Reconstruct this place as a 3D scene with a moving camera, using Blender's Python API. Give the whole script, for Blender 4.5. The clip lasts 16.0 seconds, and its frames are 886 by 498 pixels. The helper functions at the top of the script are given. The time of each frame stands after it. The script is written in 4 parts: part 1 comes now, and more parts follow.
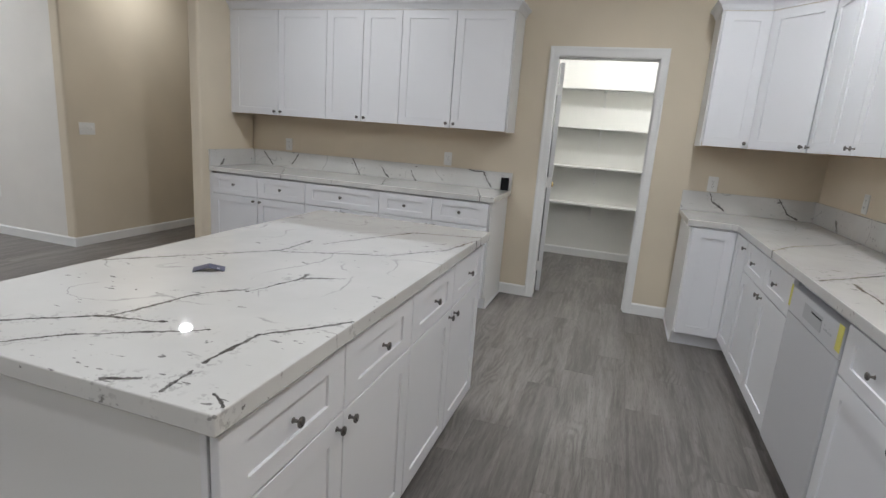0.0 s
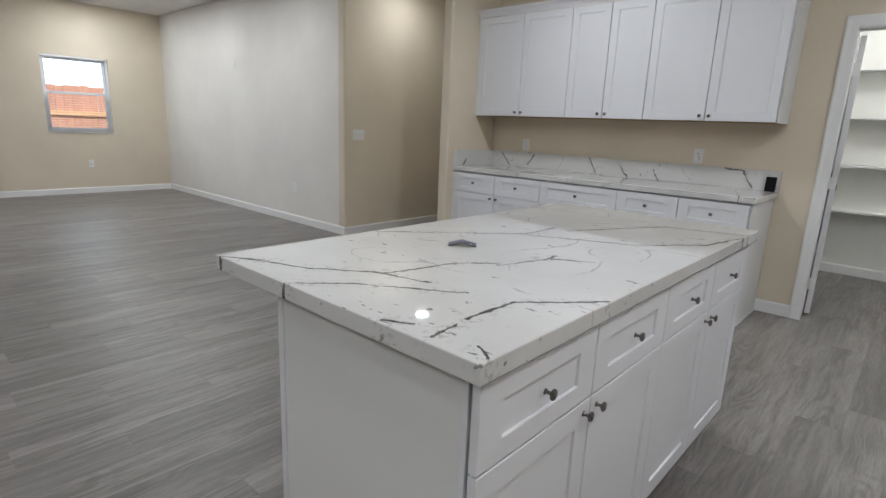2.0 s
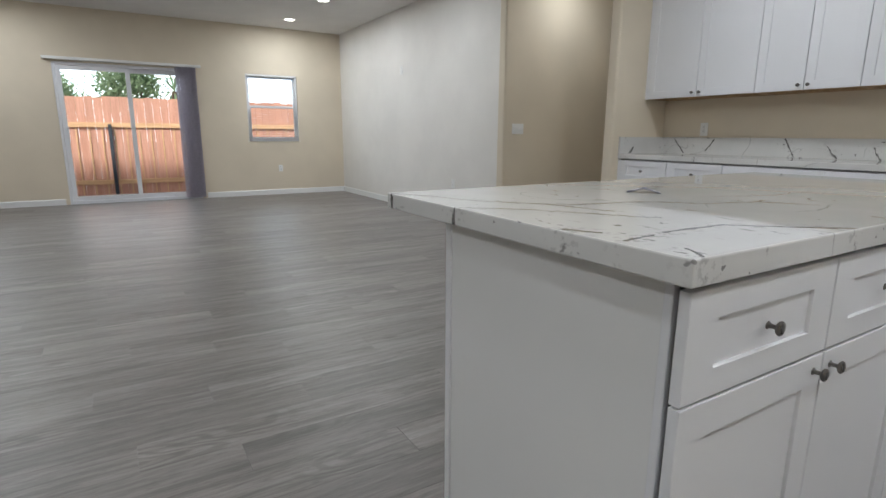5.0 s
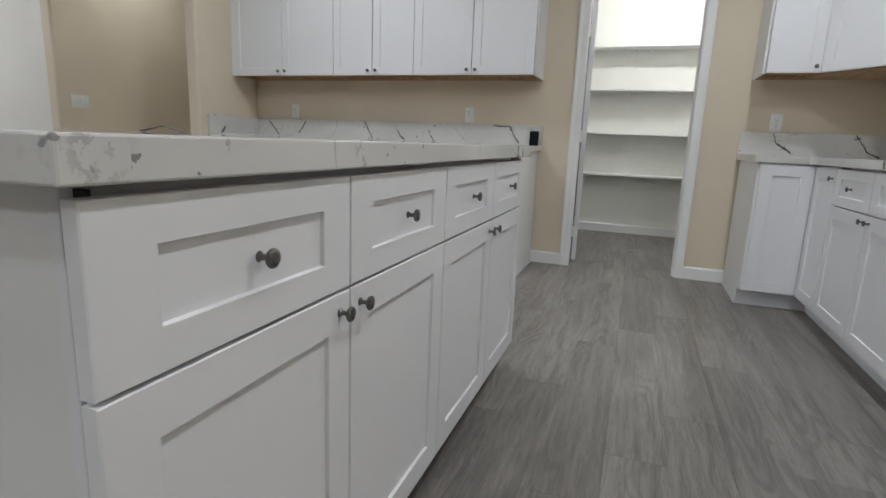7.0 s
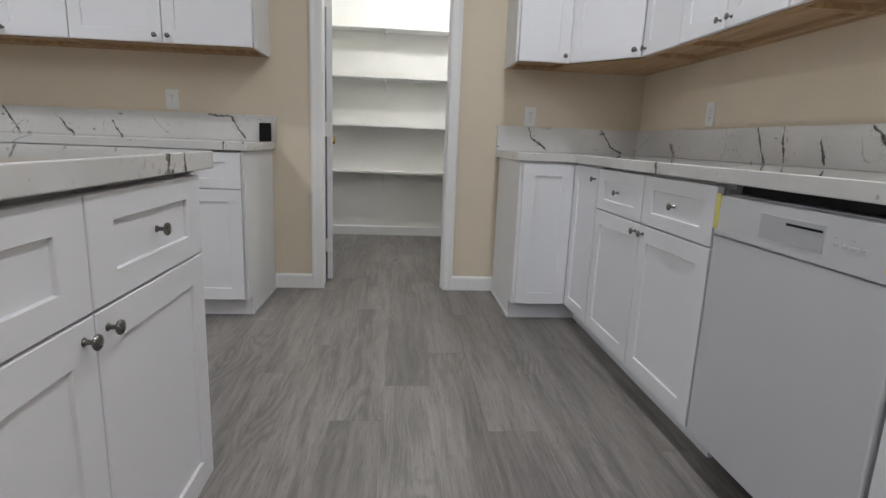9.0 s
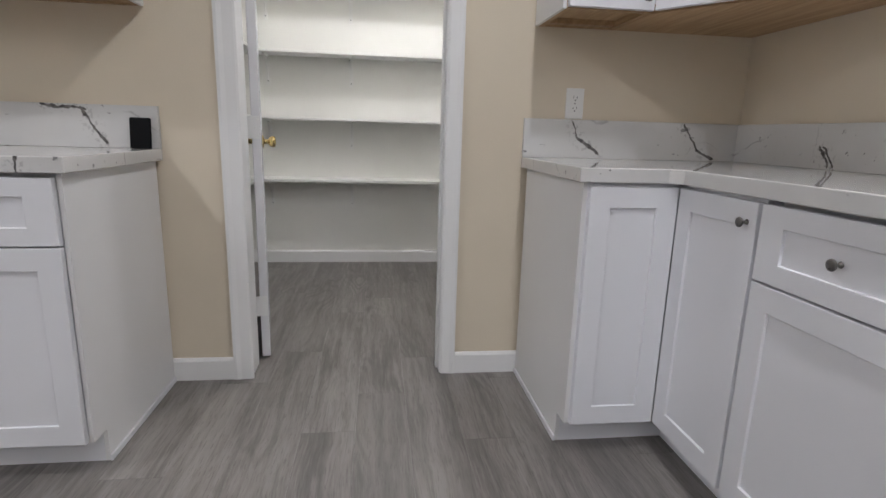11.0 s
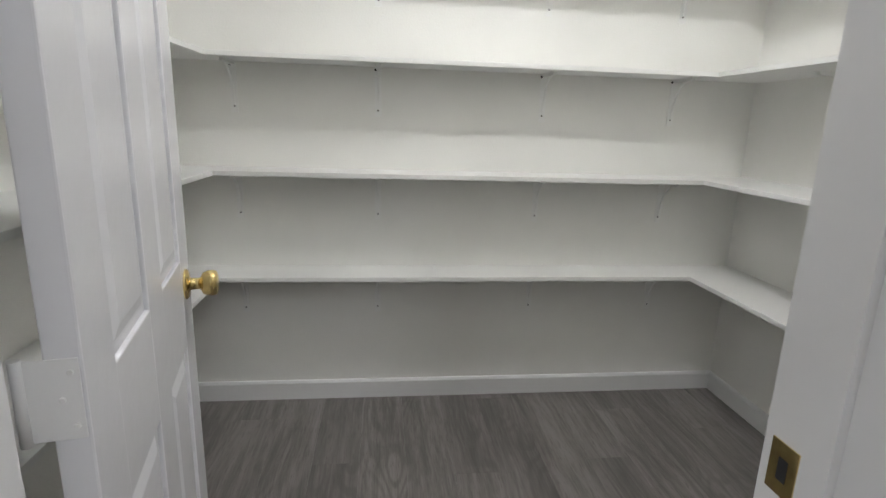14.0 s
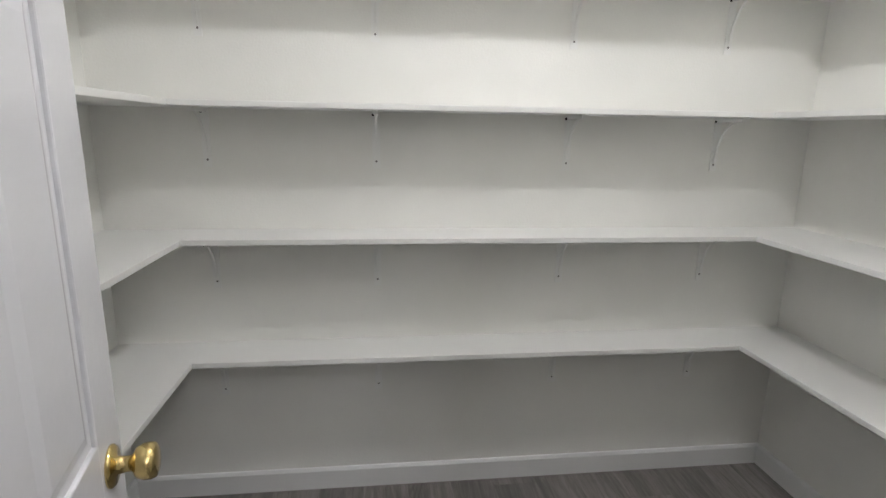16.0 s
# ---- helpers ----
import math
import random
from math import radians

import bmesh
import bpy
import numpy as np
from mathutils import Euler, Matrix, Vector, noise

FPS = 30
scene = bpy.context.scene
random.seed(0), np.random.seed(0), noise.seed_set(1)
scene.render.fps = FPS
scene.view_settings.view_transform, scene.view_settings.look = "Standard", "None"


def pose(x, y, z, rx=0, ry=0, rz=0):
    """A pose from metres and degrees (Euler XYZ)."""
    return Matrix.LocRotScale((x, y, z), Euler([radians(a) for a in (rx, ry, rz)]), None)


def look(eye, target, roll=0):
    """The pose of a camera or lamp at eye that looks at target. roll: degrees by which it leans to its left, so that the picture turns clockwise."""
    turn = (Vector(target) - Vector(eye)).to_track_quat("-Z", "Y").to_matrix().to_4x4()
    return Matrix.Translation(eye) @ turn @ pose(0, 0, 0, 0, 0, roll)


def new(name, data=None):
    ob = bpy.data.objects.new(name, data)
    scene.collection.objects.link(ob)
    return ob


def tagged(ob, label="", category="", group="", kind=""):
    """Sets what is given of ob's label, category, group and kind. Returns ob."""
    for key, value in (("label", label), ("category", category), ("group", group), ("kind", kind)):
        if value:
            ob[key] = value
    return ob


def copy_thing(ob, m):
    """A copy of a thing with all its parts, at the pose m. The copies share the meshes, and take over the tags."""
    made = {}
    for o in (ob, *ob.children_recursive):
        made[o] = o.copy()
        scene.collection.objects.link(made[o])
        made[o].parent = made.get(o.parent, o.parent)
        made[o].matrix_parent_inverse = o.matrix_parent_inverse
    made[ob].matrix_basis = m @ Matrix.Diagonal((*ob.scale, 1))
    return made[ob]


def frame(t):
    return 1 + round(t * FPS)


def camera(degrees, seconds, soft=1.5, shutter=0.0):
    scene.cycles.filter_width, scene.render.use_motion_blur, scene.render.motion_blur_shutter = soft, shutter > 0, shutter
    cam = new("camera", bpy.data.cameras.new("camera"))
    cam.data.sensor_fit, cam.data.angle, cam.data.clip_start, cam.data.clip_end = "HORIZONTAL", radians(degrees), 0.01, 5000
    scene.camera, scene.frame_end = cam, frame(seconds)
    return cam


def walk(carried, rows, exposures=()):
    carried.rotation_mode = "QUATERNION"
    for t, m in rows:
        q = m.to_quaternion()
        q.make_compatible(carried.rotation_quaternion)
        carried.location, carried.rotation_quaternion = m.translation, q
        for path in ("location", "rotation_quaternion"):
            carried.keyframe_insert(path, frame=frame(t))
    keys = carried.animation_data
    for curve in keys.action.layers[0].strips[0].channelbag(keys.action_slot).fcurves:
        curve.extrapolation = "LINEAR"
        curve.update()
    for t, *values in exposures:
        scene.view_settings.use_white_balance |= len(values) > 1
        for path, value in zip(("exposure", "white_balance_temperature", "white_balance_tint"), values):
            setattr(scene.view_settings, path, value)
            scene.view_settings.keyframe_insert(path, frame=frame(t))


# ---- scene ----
cam = camera(79.9, 16.0)
PATH = [
    (0, (-0.386, 1.877, 1.393), (-0.981, 3.734, 0.95), 4.2),
    (0.5, (-0.402, 1.863, 1.347), (-1.336, 3.569, 0.879), 2.1),
    (1, (-0.434, 1.874, 1.313), (-1.42, 3.552, 0.852), 1.8),
    (1.5, (-0.463, 1.86, 1.302), (-1.567, 3.464, 0.846), 2.4),
    (2, (-0.470, 1.86, 1.294), (-1.771, 3.308, 0.838), 2.4),
    (2.5, (-0.497, 1.856, 1.281), (-1.96, 3.142, 0.828), 2.0),
    (3, (-0.513, 1.819, 1.274), (-2.095, 2.957, 0.826), 1.8),
    (5.5, (-0.564, 1.895, 1.002), (-2.234, 2.911, 0.58), 0.3),
    (6, (-0.595, 1.968, 0.947), (-2.016, 3.312, 0.532), 0.8),
    (6.5, (-0.562, 2.028, 0.941), (-1.574, 3.706, 0.54), 1.8),
    (7, (-0.548, 2.229, 0.918), (-1.204, 4.076, 0.52), 2.3),
    (7.5, (-0.5, 2.462, 0.932), (-0.963, 4.366, 0.531), 2.5),
    (8, (-0.499, 2.649, 0.927), (-0.733, 4.594, 0.526), 2.7),
    (8.5, (-0.51, 2.827, 0.943), (-0.415, 4.785, 0.546), 2.9),
    (11, (-0.476, 4.32, 0.998), (-0.23, 6.258, 0.57), 1.6),
    (11.5, (-0.55, 4.647, 1.027), (-0.304, 6.584, 0.592), 1.5),
    (12, (-0.559, 4.996, 1.05), (-0.296, 6.927, 0.601), 1.7),
    (12.5, (-0.573, 5.317, 1.075), (-0.32, 7.25, 0.626), 2.1),
    (13, (-0.626, 5.588, 1.151), (-0.369, 7.519, 0.696), 2.1),
    (13.5, (-0.627, 5.838, 1.217), (-0.378, 7.768, 0.756), 1.8),
    (14, (-0.643, 6.054, 1.286), (-0.417, 7.987, 0.822), 1.8),
    (14.5, (-0.701, 6.213, 1.353), (-0.492, 8.148, 0.892), 1.6),
    (15, (-0.678, 6.317, 1.385), (-0.478, 8.254, 0.927), 1.4),
    (15.5, (-0.638, 6.402, 1.422), (-0.428, 8.34, 0.973), 1.2),
    (16, (-0.652, 6.429, 1.442), (-0.419, 8.366, 1.004), 1.0),
]
EXPOSURES = [(0, 0.0, 6480, 11), (3, 0.0, 6350, 10), (6.5, 0.0, 6420, 9), (8.5, 0.0, 6500, 11), (11, 0.13, 6480, 15), (12.5, 0.12, 6430, 14),
             (13.5, 0.08, 6430, 12), (14.5, -0.12, 6450, 13), (16, -0.15, 6450, 14)]
walk(cam, [(t, look(eye, target, roll)) for t, eye, target, roll in PATH], EXPOSURES)

# ---- light ----
world = bpy.data.worlds.new("sky")
scene.world = world
world.use_nodes = True
wn = world.node_tree
sky = wn.nodes.new("ShaderNodeTexSky")
sky.sky_type, sky.sun_disc = "NISHITA", False
sky.sun_elevation, sky.sun_rotation = radians(46), radians(120)
sky.air_density, sky.dust_density = 1.2, 3.0
wn.links.new(sky.outputs[0], wn.nodes["Background"].inputs[0])
wn.nodes["Background"].inputs[1].default_value = 0.15
sun = new("sun", bpy.data.lights.new("sun", "SUN"))
sun.data.energy, sun.data.angle, sun.data.color = 5.0, radians(6), (1.0, 0.95, 0.88)
sun.matrix_world = look((0, 0, 0), (-0.6, 0.35, -0.72))

CEIL = 2.86
CAN_WATTS, PANTRY_WATTS = 18.5, 38
CAN_COLOUR, PANTRY_COLOUR = (0.93, 0.965, 1.0), (0.97, 0.985, 1.0)
# first two are seen, the third found from its glint; the rest are added fill
CANS_AND_FILL = [(-9.53, 4.44), (-8.03, 4.49), (-4.82, 6.36), (0.1, 5.0), (0.1, 3.3), (0.1, 1.6), (-2.6, 4.9), (-2.6, 2.2), (-6.2, 4.4),
        (-9.3, 0.5), (-7.7, 0.5), (-5.0, 0.5), (-1.3, 0.2)]


def ceiling_lamp(x, y, z, watts, radius, colour):
    lamp = new("can_or_fill_lamp", bpy.data.lights.new("can_or_fill_lamp", "AREA"))
    lamp.data.shape, lamp.data.size = "DISK", 2 * radius
    lamp.data.energy, lamp.data.color = watts, colour
    lamp.matrix_world = pose(x, y, z)


for x, y in CANS_AND_FILL:
    ceiling_lamp(x, y, CEIL - 0.012, CAN_WATTS * (0.45 if y > 6 else 1.0 if x < -5.5 else 1.1 if y < 1 else 0.8 if x > 0 else 1), 0.065, CAN_COLOUR)
bulb = new("pantry_bulb", bpy.data.lights.new("pantry_bulb", "POINT"))
bulb.data.energy, bulb.data.color, bulb.data.shadow_soft_size = PANTRY_WATTS, PANTRY_COLOUR, 0.05
bulb.location = (-0.2, 7.34, CEIL - 0.16)

# ---- materials ----


class Mat:
    """A node material with a principled shader and short ways to wire it."""

    def __init__(self, name, rough=0.5, metal=0.0, colour=(0.5, 0.5, 0.5)):
        self.m = bpy.data.materials.new(name)
        self.m.use_nodes = True
        self.t = self.m.node_tree
        self.b = self.t.nodes["Principled BSDF"]
        self.b.inputs["Roughness"].default_value = rough
        self.b.inputs["Metallic"].default_value = metal
        self.b.inputs["Base Color"].default_value = (*colour, 1)

    def put(self, socket, value):
        if isinstance(value, bpy.types.NodeSocket):
            self.t.links.new(value, socket)
        else:
            socket.default_value = value

    def node(self, kind, out=0, **ins):
        n = self.t.nodes.new("ShaderNode" + kind)
        for k, v in ins.items():
            self.put(n.inputs[k.replace("_", " ")], v)
        return n.outputs[out]

    def math(self, op, a, b=0.0, c=0.0, clamp=False):
        n = self.t.nodes.new("ShaderNodeMath")
        n.operation, n.use_clamp = op, clamp
        for i, v in enumerate((a, b, c)):
            self.put(n.inputs[i], v)
        return n.outputs[0]

    def vec(self, op, a, b, out=0):
        n = self.t.nodes.new("ShaderNodeVectorMath")
        n.operation = op
        self.put(n.inputs[0], a), self.put(n.inputs[1], b)
        return n.outputs[out]

    def where(self):
        return self.node("NewGeometry")

    def local(self):
        return self.node("TexCoord", 3)

    def noise(self, p, scale, detail=4.0, rough=0.55, out=0):
        return self.node("TexNoise", out, Vector=p, Scale=scale, Detail=detail, Roughness=rough)

    def step(self, v, lo, hi):
        n = self.t.nodes.new("ShaderNodeMapRange")
        n.interpolation_type = "SMOOTHSTEP"
        for i, x in enumerate((v, lo, hi)):
            self.put(n.inputs[i], x)
        return n.outputs[0]

    def mix(self, f, a, b, kind="MIX"):
        n = self.t.nodes.new("ShaderNodeMix")
        n.data_type, n.blend_type = "RGBA", kind
        for i, v in ((0, f), (6, a), (7, b)):
            self.put(n.inputs[i], (*v, 1) if isinstance(v, tuple) and len(v) == 3 else v)
        return n.outputs[2]

    def colour(self, v):
        self.put(self.b.inputs["Base Color"], v)

    def bump(self, h, dist, strength=1.0):
        self.put(self.b.inputs["Normal"], self.node("Bump", Height=h, Distance=dist, Strength=strength))

    def rough(self, v):
        self.put(self.b.inputs["Roughness"], v)


def painted(name, colour, rough, grain, relief, stain=0.06):
    k = Mat(name, rough)
    p = k.where()
    broad = k.noise(p, 1.7, 3.0)
    fine = k.noise(p, grain, 3.0)
    dark = tuple(c * (1 - stain) for c in colour)
    k.colour(k.mix(k.step(broad, 0.3, 0.7), dark, colour))
    k.bump(fine, relief)
    k.rough(k.math("MULTIPLY_ADD", broad, 0.12, rough - 0.06))
    return k.m


WALL = painted("beige_wall_paint", (0.69, 0.608, 0.480), 0.75, 130, 0.0005)
# paler than WALL: the living room's daylight is put into this colour
LIVING = painted("daylight_paled_wall_paint", (0.78, 0.755, 0.715), 0.75, 130, 0.0009)
PANTRY = painted("cream_wall_paint", (0.88, 0.875, 0.83), 0.6, 130, 0.0009)
CEILING = painted("ceiling_paint", (0.76, 0.75, 0.73), 0.85, 90, 0.0015)
TRIM = painted("white_trim_paint", (0.80, 0.80, 0.79), 0.38, 60, 0.0002, 0.03)
CABINET = painted("white_cabinet_paint", (0.765, 0.77, 0.795), 0.36, 45, 0.00012, 0.025)
ENDPANEL = painted("white_laminate", (0.76, 0.76, 0.755), 0.45, 60, 0.0001, 0.03)
SHELF = painted("white_shelf_paint", (0.87, 0.87, 0.84), 0.45, 60, 0.0003, 0.03)
DOORPAINT = painted("gloss_door_paint", (0.76, 0.76, 0.78), 0.22, 35, 0.0004, 0.02)
PLASTIC = painted("white_plastic", (0.78, 0.78, 0.76), 0.35, 80, 0.0001, 0.02)
APPLIANCE = painted("white_enamel", (0.58, 0.585, 0.61), 0.3, 300, 0.0001, 0.02)
VINYL = painted("white_vinyl", (0.75, 0.76, 0.78), 0.4, 50, 0.0001, 0.03)
BLACK = painted("black_plastic", (0.006, 0.006, 0.007), 0.6, 90, 0.0001, 0.2)
BLACK.node_tree.nodes["Principled BSDF"].inputs["Specular IOR Level"].default_value = 0.12
DARK = painted("dark_gap", (0.03, 0.03, 0.03), 0.8, 90, 0.0001, 0.2)
GREY = painted("grey_plastic", (0.46, 0.47, 0.49), 0.4, 90, 0.0001, 0.05)
TAPE = painted("yellow_tape", (0.72, 0.66, 0.16), 0.6, 160, 0.0004, 0.12)
PAPER = painted("dark_blue_card", (0.05, 0.06, 0.13), 0.35, 90, 0.0001, 0.3)
PAPERLIGHT = painted("pale_print", (0.55, 0.56, 0.6), 0.4, 90, 0.0001, 0.1)
CONCRETE = painted("concrete", (0.42, 0.40, 0.37), 0.85, 60, 0.003, 0.25)
STEEL = painted("dark_steel_paint", (0.05, 0.06, 0.075), 0.5, 60, 0.0002, 0.2)


def sheer(name, colour, share, rough):
    """A thin vinyl that lets a share of the daylight through."""
    k = Mat(name, rough)
    tone = k.mix(k.step(k.noise(k.where(), 25, 3.0), 0.3, 0.7), tuple(c * 0.9 for c in colour), colour)
    k.colour(tone)
    both = k.t.nodes.new("ShaderNodeMixShader")
    both.inputs[0].default_value = share
    k.t.links.new(k.b.outputs[0], both.inputs[1])
    k.t.links.new(k.node("BsdfTranslucent", Color=tone), both.inputs[2])
    k.t.links.new(both.outputs[0], k.t.nodes["Material Output"].inputs[0])
    return k.m


BLIND = sheer("mauve_vinyl_blind", (0.64, 0.61, 0.67), 0.5, 0.5)
MINISLAT = sheer("white_vinyl_slat", (0.82, 0.83, 0.84), 0.4, 0.4)


def metal(name, colour, rough):
    k = Mat(name, rough, 1.0, colour)
    n = k.noise(k.local(), 90, 3.0)
    k.rough(k.math("MULTIPLY_ADD", n, 0.2, rough - 0.1))
    k.colour(k.mix(k.step(k.noise(k.local(), 30, 2.0), 0.35, 0.7), tuple(c * 0.75 for c in colour), colour))
    return k.m


NICKEL = metal("brushed_nickel", (0.22, 0.21, 0.20), 0.3)
BRASS = metal("polished_brass", (0.78, 0.6, 0.26), 0.16)


def wood(name, colour, dark, along, scale, rough=0.6, vary=0.0):
    k = Mat(name, rough)
    s = [scale] * 3
    s[along] = scale * 0.06
    p = k.vec("MULTIPLY", k.where(), tuple(s))
    g = k.noise(p, 1.0, 6.0, 0.65)
    c = k.mix(k.step(g, 0.35, 0.68), dark, colour)
    if vary:
        r = k.node("ObjectInfo", 5)
        c = k.mix(k.math("MULTIPLY", r, vary), c, tuple(x * 0.45 for x in colour))
    k.colour(c)
    k.bump(g, 0.0008)
    return k.m


RAWWOOD = wood("raw_birch", (0.50, 0.34, 0.19), (0.36, 0.23, 0.12), 1, 40)
# red boards, lightened so the colour carries the glare outdoors
FENCE = wood("red_cedar_board", (0.66, 0.37, 0.28), (0.54, 0.28, 0.2), 2, 30, 0.8, 0.25)
RAIL = wood("pale_pine_rail", (0.72, 0.48, 0.28), (0.58, 0.36, 0.2), 1, 30, 0.8)


def vinyl_plank(name, single):
    k = Mat(name, 0.42)
    r = k.node("ObjectInfo", 5) if single else k.node("NewGeometry", 8)
    shift = k.node("CombineXYZ", X=k.math("MULTIPLY", r, 37.0), Y=k.math("MULTIPLY", r, 91.0), Z=0.0)
    p = k.vec("ADD", k.where(), shift)
    warp = k.vec("MULTIPLY", k.vec("SUBTRACT", k.noise(p, 3.0, 2.0, 0.5, 1), (0.5, 0.5, 0.5)), (0.03, 0.12, 0.0))
    q = k.vec("ADD", p, warp)
    wide = k.noise(k.vec("MULTIPLY", q, (9.0, 0.9, 1.0)), 1.0, 4.0, 0.6)
    narrow = k.noise(k.vec("MULTIPLY", q, (42.0, 2.6, 1.0)), 1.0, 5.0, 0.7)
    broad = k.math("ADD", k.math("MULTIPLY", wide, 0.5), k.math("MULTIPLY", narrow, 0.5))
    fine = k.noise(k.vec("MULTIPLY", q, (150.0, 6.0, 1.0)), 1.0, 4.0, 0.65)
    pore = k.noise(k.vec("MULTIPLY", q, (230.0, 14.0, 1.0)), 1.0, 2.0, 0.6)
    # arched growth rings drift across some of the boards
    cath = k.math("ABSOLUTE", k.math("SINE", k.math("MULTIPLY", k.noise(k.vec("MULTIPLY", q, (6.0, 1.1, 1.0)), 1.0, 1.0), 48.0)))
    some = k.step(k.noise(k.vec("MULTIPLY", p, (3.0, 0.8, 1.0)), 1.0, 1.0), 0.5, 0.65)
    # a knot is a dark eye with a paler, stretched surround
    cell = k.node("TexVoronoi", Vector=k.vec("MULTIPLY", q, (6.0, 1.7, 1.0)), Scale=1.0)
    knot = k.step(cell, 0.13, 0.03)
    c = k.mix(k.step(broad, 0.34, 0.65), (0.110, 0.099, 0.092), (0.292, 0.269, 0.252))
    c = k.mix(k.math("MULTIPLY", k.step(fine, 0.42, 0.72), 0.32), c, (0.33, 0.310, 0.296))
    c = k.mix(k.math("MULTIPLY", k.step(pore, 0.54, 0.68), 0.45), c, (0.085, 0.077, 0.072))
    c = k.mix(k.math("MULTIPLY", k.math("MULTIPLY", k.step(cath, 0.6, 0.99), some), 0.42), c, (0.09, 0.081, 0.075))
    c = k.mix(k.math("MULTIPLY", knot, 0.55), c, (0.075, 0.067, 0.061))
    c = k.mix(k.math("MULTIPLY", r, 0.42), c, (0.108, 0.099, 0.093))
    k.colour(c)
    k.bump(k.math("ADD", fine, k.math("MULTIPLY", broad, 0.5)), 0.0009)
    k.rough(k.math("MULTIPLY_ADD", fine, 0.2, 0.31))
    return k.m


PLANK = vinyl_plank("grey_vinyl_plank", True)
PLANKFAR = vinyl_plank("grey_vinyl_plank_joined", False)


def quartz(name, veins, keep, width=0.006, jitter=1.0):
    """White quartz: veins are lines of two coordinates each, in the plane whose axes keep picks."""
    k = Mat(name, 0.14)
    p = k.where()
    d1 = k.vec("SUBTRACT", k.noise(p, 5.0, 3.0, 0.55, 1), (0.5, 0.5, 0.5))
    d2 = k.vec("SUBTRACT", k.noise(p, 28.0, 4.0, 0.65, 1), (0.5, 0.5, 0.5))
    q = k.vec("ADD", p, k.vec("MULTIPLY", d2, (0.022 * jitter,) * 3))
    q = k.vec("ADD", q, k.vec("MULTIPLY", d1, (0.035 * jitter,) * 3))
    flat = k.vec("MULTIPLY", q, tuple(1.0 if a in keep else 0.0 for a in "xyz"))
    cloud = k.noise(p, 2.5, 4.0)
    c = k.mix(k.step(cloud, 0.3, 0.75), (0.59, 0.585, 0.57), (0.67, 0.665, 0.65))
    vary = k.step(k.noise(p, 16.0, 4.0, 0.7), 0.30, 0.72)
    depth = k.mix(k.step(k.noise(p, 60.0, 3.0), 0.42, 0.6), (0.045, 0.04, 0.038), (0.15, 0.138, 0.128))
    mark = None
    for u0, v0, u1, v1 in veins:
        length = math.hypot(u1 - u0, v1 - v0)
        u, v = (u1 - u0) / length, (v1 - v0) / length
        three = lambda a, b: tuple({keep[0]: a, keep[1]: b}.get(n, 0.0) for n in "xyz")
        rel = k.vec("SUBTRACT", flat, three(u0, v0))
        along = k.vec("DOT_PRODUCT", rel, three(u, v), 1)
        across = k.math("ABSOLUTE", k.vec("DOT_PRODUCT", rel, three(-v, u), 1))
        over = k.math("ABSOLUTE", k.math("SUBTRACT", along, length / 2))
        over = k.math("MAXIMUM", k.math("SUBTRACT", over, length / 2), 0.0)
        dist = k.math("ADD", across, over)
        mark = dist if mark is None else k.math("MINIMUM", mark, dist)
    w = k.math("MULTIPLY_ADD", vary, width * 1.5, width * 0.35)
    line = k.math("SUBTRACT", 1.0, k.math("DIVIDE", mark, w), clamp=True)
    c = k.mix(k.math("MULTIPLY", k.step(line, 0.0, 0.45), 0.94), c, depth)
    halo = k.math("SUBTRACT", 1.0, k.math("DIVIDE", mark, 0.045), clamp=True)
    fleck = k.step(k.noise(p, 75.0, 3.0), 0.55, 0.64)
    c = k.mix(k.math("MULTIPLY", k.math("MULTIPLY", halo, fleck), 0.6), c, (0.25, 0.24, 0.24))
    # faint hair veins and loose dashes
    ridge = k.math("ABSOLUTE", k.math("SUBTRACT", k.noise(q, 2.6, 1.0), 0.5))
    hair = k.math("MULTIPLY", k.step(ridge, 0.006, 0.001), k.step(k.noise(p, 5.0, 2.0), 0.48, 0.6))
    c = k.mix(k.math("MULTIPLY", hair, 0.6), c, (0.3, 0.29, 0.29))
    dash = k.noise(k.vec("MULTIPLY", p, (22.0, 55.0, 40.0)), 1.0, 2.0)
    spot = k.math("MULTIPLY", k.step(dash, 0.665, 0.70), k.step(k.noise(p, 4.0, 2.0), 0.48, 0.6))
    c = k.mix(k.math("MULTIPLY", spot, 0.8), c, (0.13, 0.12, 0.12))
    blot = k.noise(k.vec("ADD", k.vec("MULTIPLY", q, (13.0, 13.0, 34.0)), (5.0, 2.0, 7.0)), 1.0, 4.0, 0.7)
    c = k.mix(k.math("MULTIPLY", k.step(blot, 0.69, 0.73), 0.75), c, depth)
    k.colour(c)
    k.rough(k.math("MULTIPLY_ADD", cloud, 0.03, 0.02))
    return k.m


